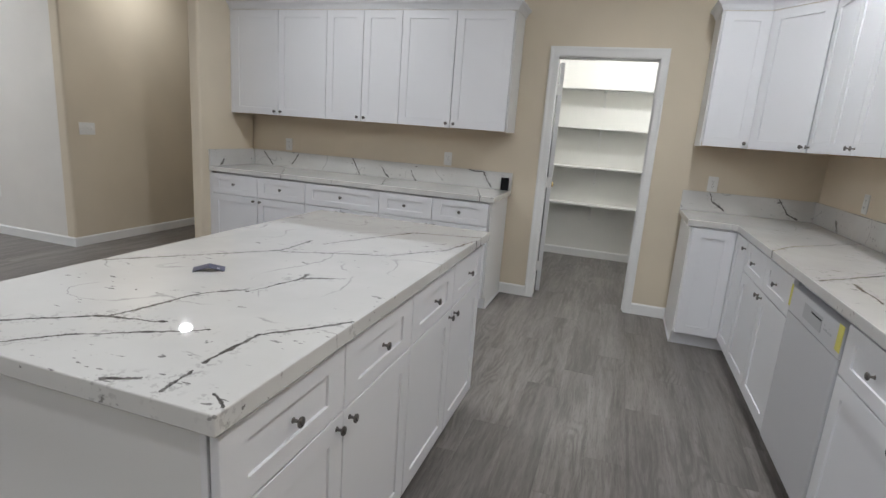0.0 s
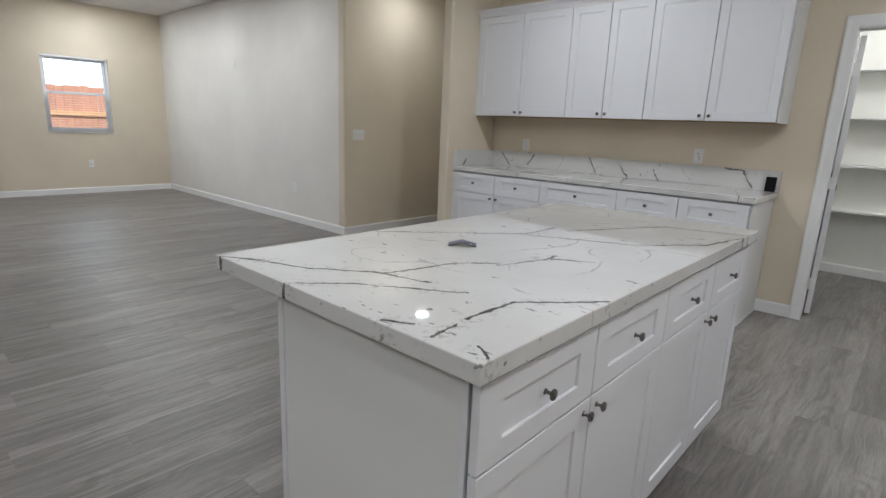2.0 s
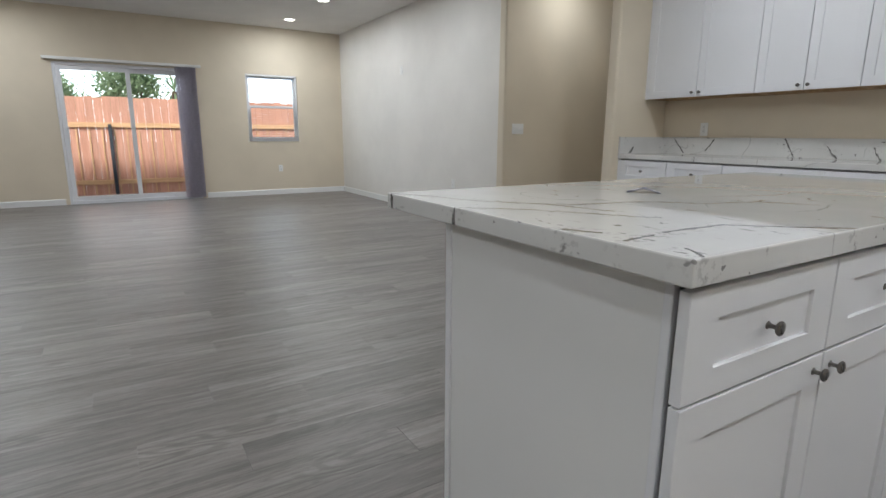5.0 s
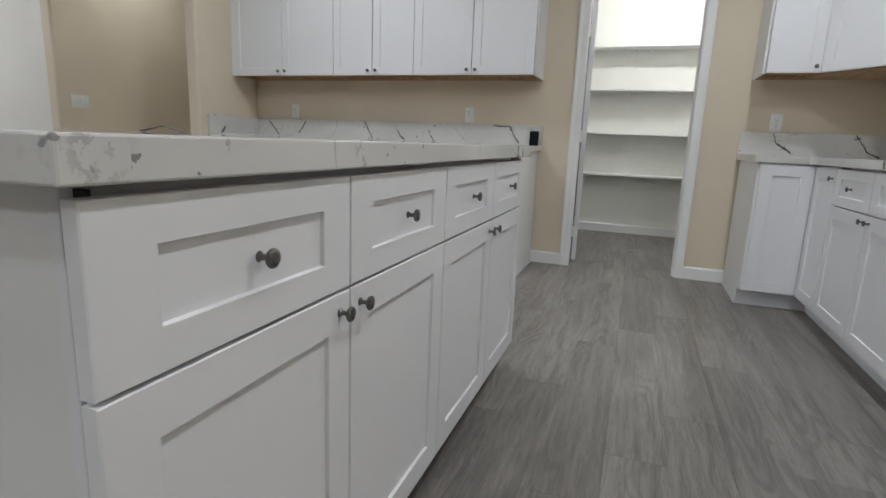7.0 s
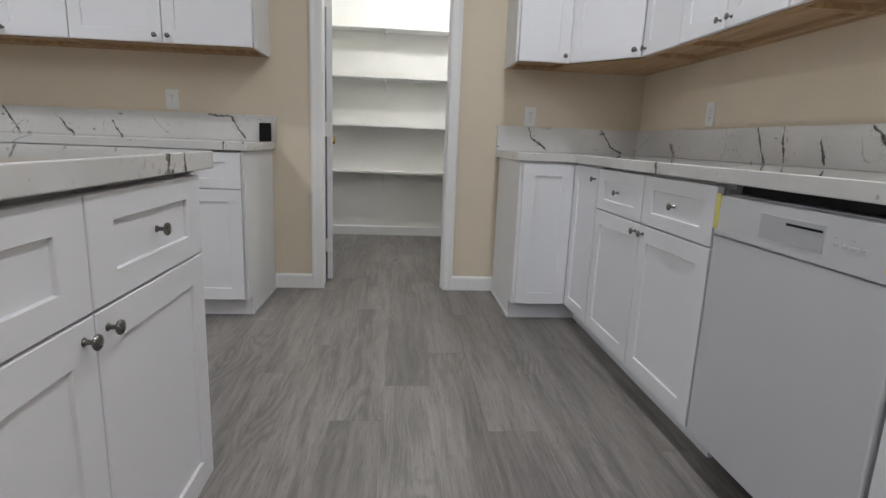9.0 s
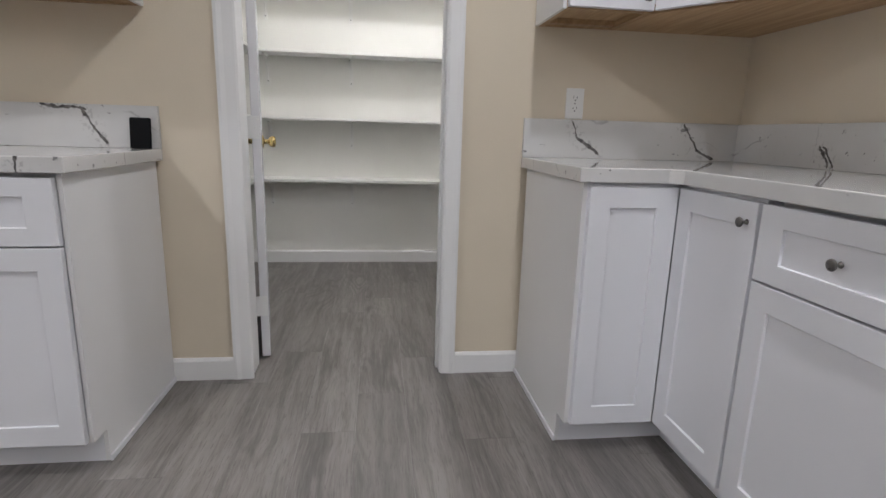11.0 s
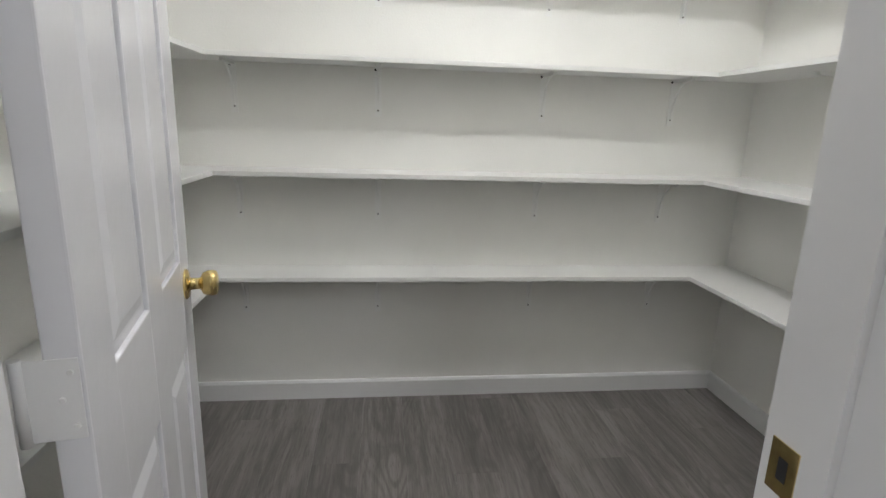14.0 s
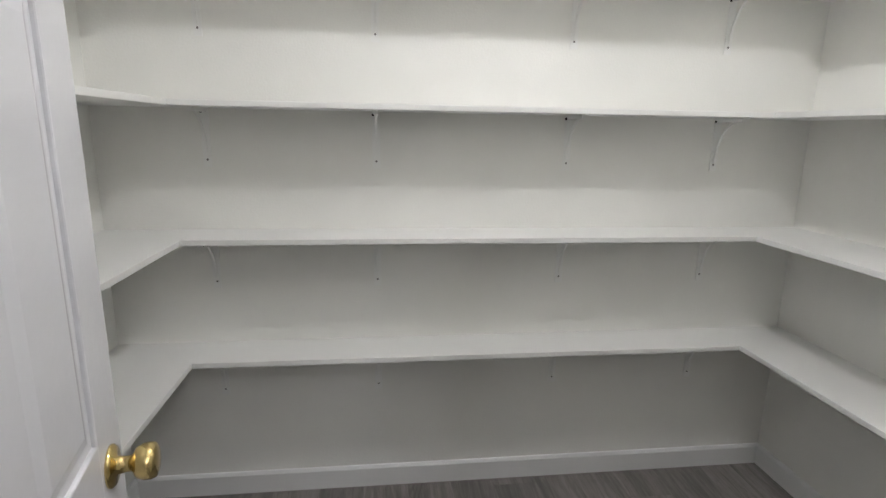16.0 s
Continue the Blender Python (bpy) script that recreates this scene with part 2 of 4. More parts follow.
VEINS = [(-1.886, 2.5, -1.762, 2.579), (-1.211, 2.519, -1.154, 2.549), (-1.09, 2.525, -1.092, 2.557),
         (-1.092, 2.557, -1.099, 2.612), (-1.458, 3.674, -1.255, 4.117), (-1.255, 4.117, -0.947, 4.217),
         (-1.264, 3.224, -1.271, 3.277), (-1.565, 2.487, -1.431, 2.637), (-1.431, 2.637, -1.214, 2.776),
         (-1.108, 2.641, -1.1, 2.807), (-1.1, 2.807, -0.959, 2.977), (-1.464, 2.742, -1.405, 2.968),
         (-1.405, 2.968, -1.332, 3.055), (-1.32, 3.04, -1.264, 3.224), (-1.264, 3.224, -1.151, 3.303),
         (-1.853, 2.524, -1.626, 2.619), (-1.626, 2.619, -1.473, 2.741), (-1.473, 2.741, -1.331, 2.777),
         (-1.889, 3.08, -1.53, 3.5), (-1.53, 3.5, -1.522, 3.693), (-1.518, 3.482, -1.169, 3.655),
         (-1.169, 3.655, -1.011, 3.873), (-1.011, 3.873, -0.946, 4.165), (-1.01, 2.566, -0.965, 2.53)]
QUARTZ = quartz("veined_white_quartz_island", VEINS, "xy", 0.0052)
QUARTZTOP = quartz("veined_white_quartz_top", [(0.33, 4.788, 0.529, 5.087), (0.529, 5.087, 1.182, 5.685), (0.795, 5.874, 1.052, 6.188), (0.418, 4.27, 0.757, 4.577), (0.54, 4.293, 0.526, 4.01), (-3.4, 6.2, -3.1, 5.7), (-2.4, 6.3, -2.2, 5.8), (-1.5, 6.2, -1.35, 5.7)], "xy", 0.005)
QUARTZNORTH = quartz("veined_white_quartz_north", [(-3.769, 1.05, -3.656, 0.926), (-3.377, 1.043, -3.44, 0.945), (-2.78, 1.056, -2.704, 0.926), (-2.48, 1.009, -2.406, 0.923), (-2.186, 1.0, -2.142, 0.917), (-1.644, 1.06, -1.5, 1.049), (-1.516, 1.053, -1.438, 0.928), (0.283, 1.052, 0.312, 0.987), (0.312, 0.987, 0.397, 0.929), (0.753, 1.057, 0.821, 0.955), (0.821, 0.955, 0.891, 0.918), (1.024, 0.939, 1.088, 0.91)], "xz", 0.0065, 1.2)
QUARTZEAST = quartz("veined_white_quartz_east", [(5.23, 1.061, 5.156, 0.911), (5.072, 1.058, 5.043, 0.909), (4.878, 1.005, 4.843, 0.929), (5.935, 0.976, 5.892, 0.925), (4.661, 1.058, 4.548, 0.942), (5.953, 0.98, 5.909, 0.926)], "yz", 0.006, 1.2)

k = Mat("clear_glass", 0.0)
k.b.inputs["Transmission Weight"].default_value, k.b.inputs["IOR"].default_value = 1.0, 1.02
k.colour((0.95, 0.97, 0.97, 1))
GLASS = k.m
k = Mat("lit_lens")
k.put(k.b.inputs["Emission Color"], (1.0, 0.96, 0.9, 1)), k.put(k.b.inputs["Emission Strength"], 12.0)
LENS = k.m
LEAF = sheer("foliage", (0.27, 0.36, 0.21), 0.5, 0.7)
BARK = wood("bark", (0.2, 0.14, 0.1), (0.1, 0.07, 0.05), 2, 30, 0.9)

# ---- mesh helpers ----


def box(bm, x0, y0, z0, x1, y1, z1, bevel=0.0, which=None):
    made = bmesh.ops.create_cube(bm, size=1.0, matrix=Matrix.Translation(((x0 + x1) / 2, (y0 + y1) / 2, (z0 + z1) / 2))
                                 @ Matrix.Diagonal((abs(x1 - x0), abs(y1 - y0), abs(z1 - z0), 1)))
    if bevel:
        edges = {e for v in made["verts"] for e in v.link_edges}
        if which == "upright":
            edges = {e for e in edges if abs(e.verts[0].co.z - e.verts[1].co.z) > 1e-4}
        bmesh.ops.bevel(bm, geom=list(edges), offset=bevel, segments=4 if which else 2, profile=0.5, affect="EDGES")
    return bm


def boxes(*rows, bevel=0.0):
    bm = bmesh.new()
    for r in rows:
        box(bm, *r, bevel=bevel)
    return bm


def prism(bm, outline, z0, z1, bevel=0.0):
    low = [bm.verts.new((x, y, z0)) for x, y in outline]
    high = [bm.verts.new((x, y, z1)) for x, y in outline]
    n = len(outline)
    bm.faces.new(low[::-1]), bm.faces.new(high)
    for i in range(n):
        bm.faces.new((low[i], low[(i + 1) % n], high[(i + 1) % n], high[i]))
    bmesh.ops.recalc_face_normals(bm, faces=bm.faces)
    if bevel:
        bmesh.ops.bevel(bm, geom=list(bm.edges), offset=bevel, segments=2, profile=0.5, affect="EDGES")
    return bm


def lathe(bm, profile, m=Matrix(), n=20):
    rings = []
    for r, z in profile:
        rings.append([bm.verts.new(m @ Vector((r * math.cos(2 * math.pi * i / n), r * math.sin(2 * math.pi * i / n), z))) for i in range(n)])
    for a, b in zip(rings, rings[1:]):
        for i in range(n):
            bm.faces.new((a[i], a[(i + 1) % n], b[(i + 1) % n], b[i])).smooth = True
    bm.faces.new(rings[0][::-1]), bm.faces.new(rings[-1])
    return bm


def mesh_of(name, bm, material):
    data = bpy.data.meshes.new(name)
    bm.to_mesh(data)
    bm.free()
    data.materials.append(material)
    return data


def part(name, bm, material, parent, label="", m=Matrix()):
    data = bm if isinstance(bm, bpy.types.Mesh) else mesh_of(name, bm, material)
    ob = new(name, data)
    ob.parent, ob.matrix_basis = parent, m
    return tagged(ob, label)


def thing(name, label, category, m=Matrix(), group="", kind=""):
    ob = new(name)
    ob.matrix_basis = m
    return tagged(ob, label, category, group, kind)


def solid(name, bm, material, label="", category="", kind="", m=Matrix(), group=""):
    ob = new(name, mesh_of(name, bm, material))
    ob.matrix_basis = m
    return tagged(ob, label, category, group, kind)


def structure(name, bm, material, label, category):
    return solid(name, bm, material, label, category, "structure")


# ---- walls, ceiling ----
T = 0.12
NEAR = -3.0
structure("ceiling", boxes((-10.62, NEAR - T, CEIL, 1.2, 9.2, CEIL + 0.12)), CEILING, "flat white painted ceiling over the open rooms", "ceiling")
DX0, DX1, DTOP = -1.010, -0.198, 2.035
structure("wall_north", boxes((-4.01, 6.4, 0, DX0, 6.525, CEIL), (DX1, 6.4, 0, 1.01, 6.525, CEIL), (DX0, 6.4, DTOP, DX1, 6.525, CEIL)), WALL,
          "beige painted kitchen wall around the pantry doorway", "wall")
structure("wall_east", boxes((1.01, NEAR, 0, 1.01 + T, 6.5245, CEIL)), WALL, "beige painted wall behind the long counter", "wall")
structure("wall_south", boxes((-10.350, NEAR - T, 0, 1.01, NEAR, CEIL)), LIVING, "plain unseen wall in the daylight-paled paint", "wall")
bm = bmesh.new()
box(bm, -4.01, 5.68, 0, -3.9, 6.395, CEIL, 0.022, "upright")
structure("wall_stub", bm, WALL, "short beige wall end with rounded corners", "wall")
structure("wall_hall_east", boxes((-4.01, 6.4 + T, 0, -4.01 + T, 9.0, CEIL)), WALL, "plain beige hallway wall", "wall")
bm = bmesh.new()
box(bm, -5.48, 5.575, 0, -5.36, 9.0, CEIL, 0.022, "upright")
structure("wall_hall_west", bm, WALL, "beige painted hallway wall with rounded corner", "wall")
structure("wall_hall_end", boxes((-5.36, 9.0, 0, -4.01 + T, 9.0 + T, CEIL)), WALL, "plain beige wall at the hallway end", "wall")
structure("wall_living_north", boxes((-10.350, 5.578, 0, -5.47, 5.575 + T, CEIL)), LIVING, "long living room wall, its paint paled to hold daylight", "wall")
# far wall with its three openings
W0, W1 = -10.350 - 0.14, -10.350
OPEN = [(-0.5, 0.38, 0.955, 2.08), (1.18, 3.05, 0.0, 2.09), (3.865, 4.745, 0.955, 2.08)]
rows, at = [], NEAR - T
for y0, y1, z0, z1 in OPEN:
    rows.append((W0, at, 0, W1, y0, CEIL))
    rows.append((W0, y0, z1, W1, y1, CEIL))
    if z0:
        rows.append((W0, y0, 0, W1, y1, z0))
    at = y1
rows.append((W0, at, 0, W1, 5.695, CEIL))
structure("wall_west", boxes(*rows), WALL, "beige painted wall with sliding door and windows", "wall")
# pantry shell
PX0, PX1, PY0, PY1 = -1.62, 1.03, 6.525, 8.385
structure("wall_pantry_back", boxes((PX0 - T, PY1, 0, 1.13, PY1 + T, CEIL)), PANTRY, "cream painted pantry back wall", "wall")
structure("wall_pantry_west", boxes((PX0 - T, PY0, 0, PX0, PY1, CEIL)), PANTRY, "cream painted pantry side wall", "wall")
structure("wall_pantry_east", boxes((PX1, PY0, 0, 1.13, PY1, CEIL)), PANTRY, "cream painted pantry side wall", "wall")
structure("wall_pantry_front", boxes((PX0, PY0, 0, DX0, PY0 + 0.008, CEIL), (DX1, PY0, 0, PX1, PY0 + 0.008, CEIL), (DX0, PY0, DTOP, DX1, PY0 + 0.008, CEIL)), PANTRY,
          "cream painted inner face of the pantry wall", "wall")


def baseboard(x0, y0, x1, y1, side, h=0.092, t=0.014):
    """Board along a wall from one point to the other; side is the way into the room."""
    d = Vector((x1 - x0, y1 - y0, 0))
    u, n = d.normalized(), Vector((*side, 0))
    bm = bmesh.new()
    profile = [(0, 0), (t, 0), (t, h - 0.012), (t - 0.005, h - 0.003), (t - 0.008, h), (0, h)]
    ends = []
    for base in (Vector((x0, y0, 0)), Vector((x1, y1, 0))):
        ends.append([bm.verts.new(base + n * (a + 0.0005) + Vector((0, 0, z))) for a, z in profile])
    k = len(profile)
    for i in range(k):
        bm.faces.new((ends[0][i], ends[0][(i + 1) % k], ends[1][(i + 1) % k], ends[1][i]))
    bm.faces.new(ends[0][::-1]), bm.faces.new(ends[1])
    bmesh.ops.recalc_face_normals(bm, faces=bm.faces)
    return structure("baseboard", bm, TRIM, "white painted baseboard along the wall", "baseboard")


baseboard(-1.29, 6.4, -1.05, 6.4, (0, -1))
baseboard(-0.155, 6.4, 0.12, 6.4, (0, -1))
baseboard(-10.350, 5.575, -5.36, 5.575, (0, -1))
baseboard(-5.36, 5.561, -5.36, 9.0, (1, 0))
baseboard(-4.01, 5.68, -4.01, 9.0, (-1, 0))
baseboard(-4.024, 5.68, -3.9, 5.68, (0, -1))
baseboard(-10.350, 3.12, -10.350, 5.561, (1, 0))
baseboard(-10.350, NEAR, -10.350, 1.13, (1, 0))
baseboard(PX0, PY1, PX1, PY1, (0, -1))
baseboard(PX0, PY0 + 0.01, PX0, PY1 - 0.014, (1, 0))
baseboard(PX1, PY0 + 0.01, PX1, PY1 - 0.014, (-1, 0))
baseboard(1.01, NEAR, 1.01, 2.9, (-1, 0))
baseboard(-10.330, NEAR, 1.0, NEAR, (0, 1))

# ---- pantry doorway ----
door = thing("door_1", "white six panel pantry door standing open inwards", "door", pose(-0.962, 6.582, 0, 0, 0, 101.2), kind="structure")
LW, LH = 0.69, 2.0
# leaf: x along the width from the hinges, y the thickness
xs, zs = (0.0, 0.105, 0.293, 0.397, 0.585, LW), (0.012, 0.21, 0.80, 0.99, 1.60, 1.70, 1.89, LH)
bm = boxes((0.002, -0.010, 0.014, LW - 0.002, 0.010, LH - 0.002))
for a, b in ((xs[0], xs[1]), (xs[2], xs[3]), (xs[4], xs[5])):
    box(bm, a, -0.0175, zs[0], b, 0.0175, zs[-1], 0.0025)
for a, b in ((zs[0], zs[1]), (zs[2], zs[3]), (zs[4], zs[5]), (zs[6], zs[7])):
    for c, d in ((xs[1], xs[2]), (xs[3], xs[4])):
        box(bm, c - 0.003, -0.0172, a, d + 0.003, 0.0172, b, 0.0025)
part("leaf", bm, DOORPAINT, door)
for a, b in ((zs[1], zs[2]), (zs[3], zs[4]), (zs[5], zs[6])):
    for c, d in ((xs[1], xs[2]), (xs[3], xs[4])):
        bm = bmesh.new()
        for s in (-1, 1):
            ring = [[bm.verts.new((x, s * y, z)) for x, z in ((c + i, a + i), (d - i, a + i), (d - i, b - i), (c + i, b - i))]
                    for i, y in ((0.010, 0.0099), (0.016, 0.0105), (0.035, 0.0155), (0.037, 0.0158))]
            for p, q in zip(ring, ring[1:]):
                for i in range(4):
                    bm.faces.new((p[i], p[(i + 1) % 4], q[(i + 1) % 4], q[i]))
            bm.faces.new(ring[-1])
        bmesh.ops.recalc_face_normals(bm, faces=bm.faces)
        part("panel", bm, DOORPAINT, door)
KNOB = [(0.033, 0), (0.033, 0.003), (0.029, 0.007), (0.014, 0.009), (0.012, 0.022), (0.013, 0.03), (0.024, 0.036), (0.028, 0.046), (0.0285, 0.056), (0.026, 0.063), (0.018, 0.066), (0.004, 0.067)]
for s in (-1, 1):
    bm = lathe(bmesh.new(), KNOB, pose(LW - 0.062, s * 0.0175, 0.93, 90 * s * -1 if s > 0 else 90, 0, 0), 28)
    part("door_knob", bm, BRASS, door, "polished brass door knob")
part("latch_plate", boxes((LW - 0.0005, -0.012, 0.90, LW + 0.001, 0.012, 0.957)), BRASS, door, "brass latch plate")
for z in (0.245, 1.0, 1.78):
    bm = boxes((-0.0022, -0.014, z - 0.045, -0.0003, 0.036, z + 0.045), bevel=0.0006)
    lathe(bm, [(0.006, -0.047), (0.006, 0.047)], pose(-0.002, 0.040, z), 10)
    hinge = part("hinge", bm, TRIM, door, "paint covered butt hinge")
    for dy, dz in ((-0.006, -0.03), (0.004, 0.0), (-0.006, 0.03)):
        part("screw", lathe(bmesh.new(), [(0.0035, 0), (0.0025, 0.0012)], pose(-0.0022, dy, z + dz, 0, -90, 0), 8), PLASTIC, hinge)
# jamb, stop and casing
jamb = thing("door_frame", "white painted door jamb and casing around the pantry opening", "door frame", kind="structure")
JX0, JX1, JT = -0.984, -0.216, 2.02
part("jamb", boxes((DX0, 6.397, 0, JX0, 6.534, JT)), TRIM, jamb)
part("jamb", boxes((JX1, 6.397, 0, DX1, 6.534, JT)), TRIM, jamb)
part("head_jamb", boxes((DX0, 6.397, JT, DX1, 6.534, DTOP)), TRIM, jamb)
part("door_stop", boxes((JX1 - 0.01, 6.445, 0, JX1, 6.478, JT - 0.01), (JX0, 6.445, JT - 0.01, JX1, 6.478, JT)), TRIM, jamb)


def casing_profile(y, s):
    return [(0.0, y), (0.0, y + s * 0.010), (0.008, y + s * 0.013), (0.045, y + s * 0.015), (0.062, y + s * 0.019), (0.074, y + s * 0.018), (0.076, y)]


def casing(y, s, x0):
    x1, z1 = JX1 + 0.004, JT + 0.004
    def run(points):
        bm = bmesh.new()
        rings = [[bm.verts.new(f(a, b)) for a, b in casing_profile(y, s)] for f in points]
        for p, q in zip(rings, rings[1:]):
            for i in range(len(p)):
                bm.faces.new((p[i], p[(i + 1) % len(p)], q[(i + 1) % len(p)], q[i]))
        bm.faces.new(rings[0]), bm.faces.new(rings[-1][::-1])
        bmesh.ops.recalc_face_normals(bm, faces=bm.faces)
        part("casing", bm, TRIM, jamb)
    run((lambda a, b: (x0 - a, b, 0), lambda a, b: (x0 - a, b, z1 + a)))
    run((lambda a, b: (x0 - a, b, z1 + a), lambda a, b: (x1 + a * 0.8, b, z1 + a)))
    run((lambda a, b: (x1 + a * 0.8, b, z1 + a), lambda a, b: (x1 + a * 0.8, b, 0)))


casing(6.3995, -1, -0.975)
casing(6.5335, 1, -0.992)
part("strike_plate", boxes((JX1 - 0.0015, 6.488, 0.905, JX1 + 0.0005, 6.526, 0.965)), BRASS, jamb, "brass strike plate")
part("strike_hole", boxes((JX1 - 0.002, 6.500, 0.922, JX1 - 0.0014, 6.513, 0.948)), DARK, jamb)

# ---- cabinet kit ----
FRONT = 0.019
CABKNOB = [(0.0095, 0), (0.008, 0.002), (0.0055, 0.005), (0.005, 0.014), (0.007, 0.018), (0.0145, 0.022), (0.0165, 0.0255), (0.0155, 0.029), (0.0095, 0.0315), (0.003, 0.0322)]
KNOBMESH = mesh_of("knob", lathe(bmesh.new(), [(r * 0.78, z * 0.76) for r, z in CABKNOB], pose(0, 0, 0, 90), 18), NICKEL)


def shaker(w, h, stile=0.062, rail=0.06, deep=0.007):
    """A five piece front: x 0..w, z 0..h, its face at y = -FRONT."""
    bm = bmesh.new()
    rings = []
    for i, j, y in ((0.0, 0.0, 0.0), (0.0, 0.0, -FRONT + 0.0015), (0.0015, 0.0015, -FRONT), (stile, rail, -FRONT), (stile + 0.001, rail + 0.001, -FRONT + 0.0008),
                    (stile + 0.002, rail + 0.002, -FRONT + deep)):
        rings.append([bm.verts.new(c) for c in ((i, y, j), (w - i, y, j), (w - i, y, h - j), (i, y, h - j))])
    for p, q in zip(rings, rings[1:]):
        for i in range(4):
            bm.faces.new((p[i], p[(i + 1) % 4], q[(i + 1) % 4], q[i]))
    bm.faces.new(rings[0][::-1]), bm.faces.new(rings[-1])
    bmesh.ops.recalc_face_normals(bm, faces=bm.faces)
    return bm


def front(kind, parent, x, z, w, h, knob, m=Matrix()):
    """A door or drawer front with its knob at (x, z) inside it, or None."""
    f = part(kind, shaker(w, h, *((0.062, 0.06) if kind == "door" else (0.073, 0.047))), CABINET, parent, "", m @ pose(x, 0, z))
    if knob:
        part("knob", KNOBMESH, NICKEL, f, "brushed nickel round knob", pose(knob[0], -FRONT, knob[1]))
    return f


G = 0.0027
DZ0, DZ1, DRAW = 0.108, 0.680, 0.860


def base_cabinet(label, m, w, depth, drawers, doors, group, inset=0.0):
    """A base unit: front frame at y = 0, back at y = depth. drawers and doors count the fronts."""
    c = thing("base_cabinet", label, "cabinet", m, group)
    part("body", boxes((0.0016 + inset, 0.014, 0.105, w - 0.0016, depth, 0.853), (0.0016 + inset, 0.035, 0.853, w - 0.0016, depth, 0.8715)), CABINET, c)
    part("toe_kick", boxes((0.0004 + inset, 0.07, 0.0, w - 0.0004, 0.085, 0.105)), CABINET, c)
    for i in range(drawers):
        dw = w / drawers
        cut = 0.011 if inset and i == 0 else 0.0
        front("drawer_front", c, i * dw + G + cut, DZ1 + G, dw - 2 * G - cut, DRAW - DZ1 - G, ((dw - 2 * G - cut) / 2, (DRAW - DZ1) / 2))
    for i in range(doors):
        dw = w / doors
        left = i % 2 == 0
        cut = 0.011 if inset and i == 0 else 0.0
        front("door", c, i * dw + G + cut, DZ0, dw - 2 * G - cut, DZ1 - DZ0 - G, (dw - 2 * G - cut - 0.03 if left else 0.03, DZ1 - DZ0 - 0.034))
    return c


def upper_cabinet(label, m, w, depth, z0, z1, doors, group, knobs=None):
    c = thing("wall_cabinet", label, "cabinet", m, group)
    part("body", boxes((0.0016, 0.014, z0 + 0.03, w - 0.0016, depth, z1)), CABINET, c)
    part("bottom_frame", boxes((0.0004, 0.0005, z0, 0.018, depth, z0 + 0.03), (w - 0.018, 0.0005, z0, w - 0.0004, depth, z0 + 0.03),
                               (0.018, 0.0005, z0, w - 0.018, 0.018, z0 + 0.03), (0.018, depth - 0.018, z0, w - 0.018, depth, z0 + 0.03),
                               (0.018, 0.018, z0 + 0.022, w - 0.018, depth - 0.018, z0 + 0.0296), (0.018, depth - 0.06, z0 + 0.004, w - 0.018, depth - 0.018, z0 + 0.022)), RAWWOOD, c, "unfinished wood underside")
    for i in range(doors):
        dw = w / doors
        left = i % 2 == 0 if knobs is None else knobs == "right"
        front("door", c, i * dw + G, z0 + 0.004, dw - 2 * G, z1 - z0 - 0.012, (dw - 2 * G - 0.03 if left else 0.03, 0.034))
    return c


def crown(name, outline, z, label):
    """Crown moulding along an outline; the room is on the right hand of its run."""
    profile = [(0.0, 0.0), (0.006, 0.0), (0.008, 0.012), (0.014, 0.02), (0.022, 0.034), (0.036, 0.046), (0.042, 0.052), (0.042, 0.064), (0.0, 0.064)]
    pts = [Vector((x, y, 0)) for x, y in outline]
    dirs = [(b - a).normalized() for a, b in zip(pts, pts[1:])]
    bm = bmesh.new()
    rings = []
    for i, p in enumerate(pts):
        near = [dirs[j] for j in (i - 1, i) if 0 <= j < len(dirs)]
        n = sum((Vector((d.y, -d.x, 0)) for d in near), Vector()).normalized()
        n = n / n.dot(Vector((near[0].y, -near[0].x, 0)))
        rings.append([bm.verts.new(p + n * a + Vector((0, 0, z + b))) for a, b in profile])
    for p, q in zip(rings, rings[1:]):
        for i in range(len(p)):
            bm.faces.new((p[i], p[(i + 1) % len(p)], q[(i + 1) % len(p)], q[i]))
    bm.faces.new(rings[0]), bm.faces.new(rings[-1][::-1])
    bmesh.ops.recalc_face_normals(bm, faces=bm.faces)
    return solid(name, bm, CABINET, label, "moulding")


TOP, SLAB, SPLASH = 0.914, 0.872, 1.064
# ---- island ----
ISX, ISY0, ISY1 = -0.985, 2.512, 4.318
half = (ISY1 - ISY0) / 2
for i in range(2):
    base_cabinet("white shaker island cabinet with two drawers over two doors", pose(ISX, ISY0 + i * half, 0, 0, 0, 90), half, 0.575, 2, 2, "island cabinets", 0.042 if i == 0 else 0.0)
ISB = ISX - 0.575
endp = thing("island_cladding", "plain white finished panels closing the island", "panel")
BX = ISB - 0.058
part("end_panel", boxes((BX + 0.004, ISY0 + 0.026, 0.0, ISX - 0.0325, ISY0 + 0.04, 0.871)), ENDPANEL, endp)
part("filler_strip", boxes((ISX - 0.032, ISY0 + 0.023, 0.0, ISX - 0.016, ISY0 + 0.04, 0.868), bevel=0.002), CABINET, endp)
# dark strip that paints the shade of the gap beside the first front
part("gap_shade_strip", boxes((ISX - 0.0155, ISY0 + 0.036, 0.105, ISX - 0.0008, ISY0 + 0.041, 0.866)), DARK, endp, "dark strip standing in for shade behind the door edge")
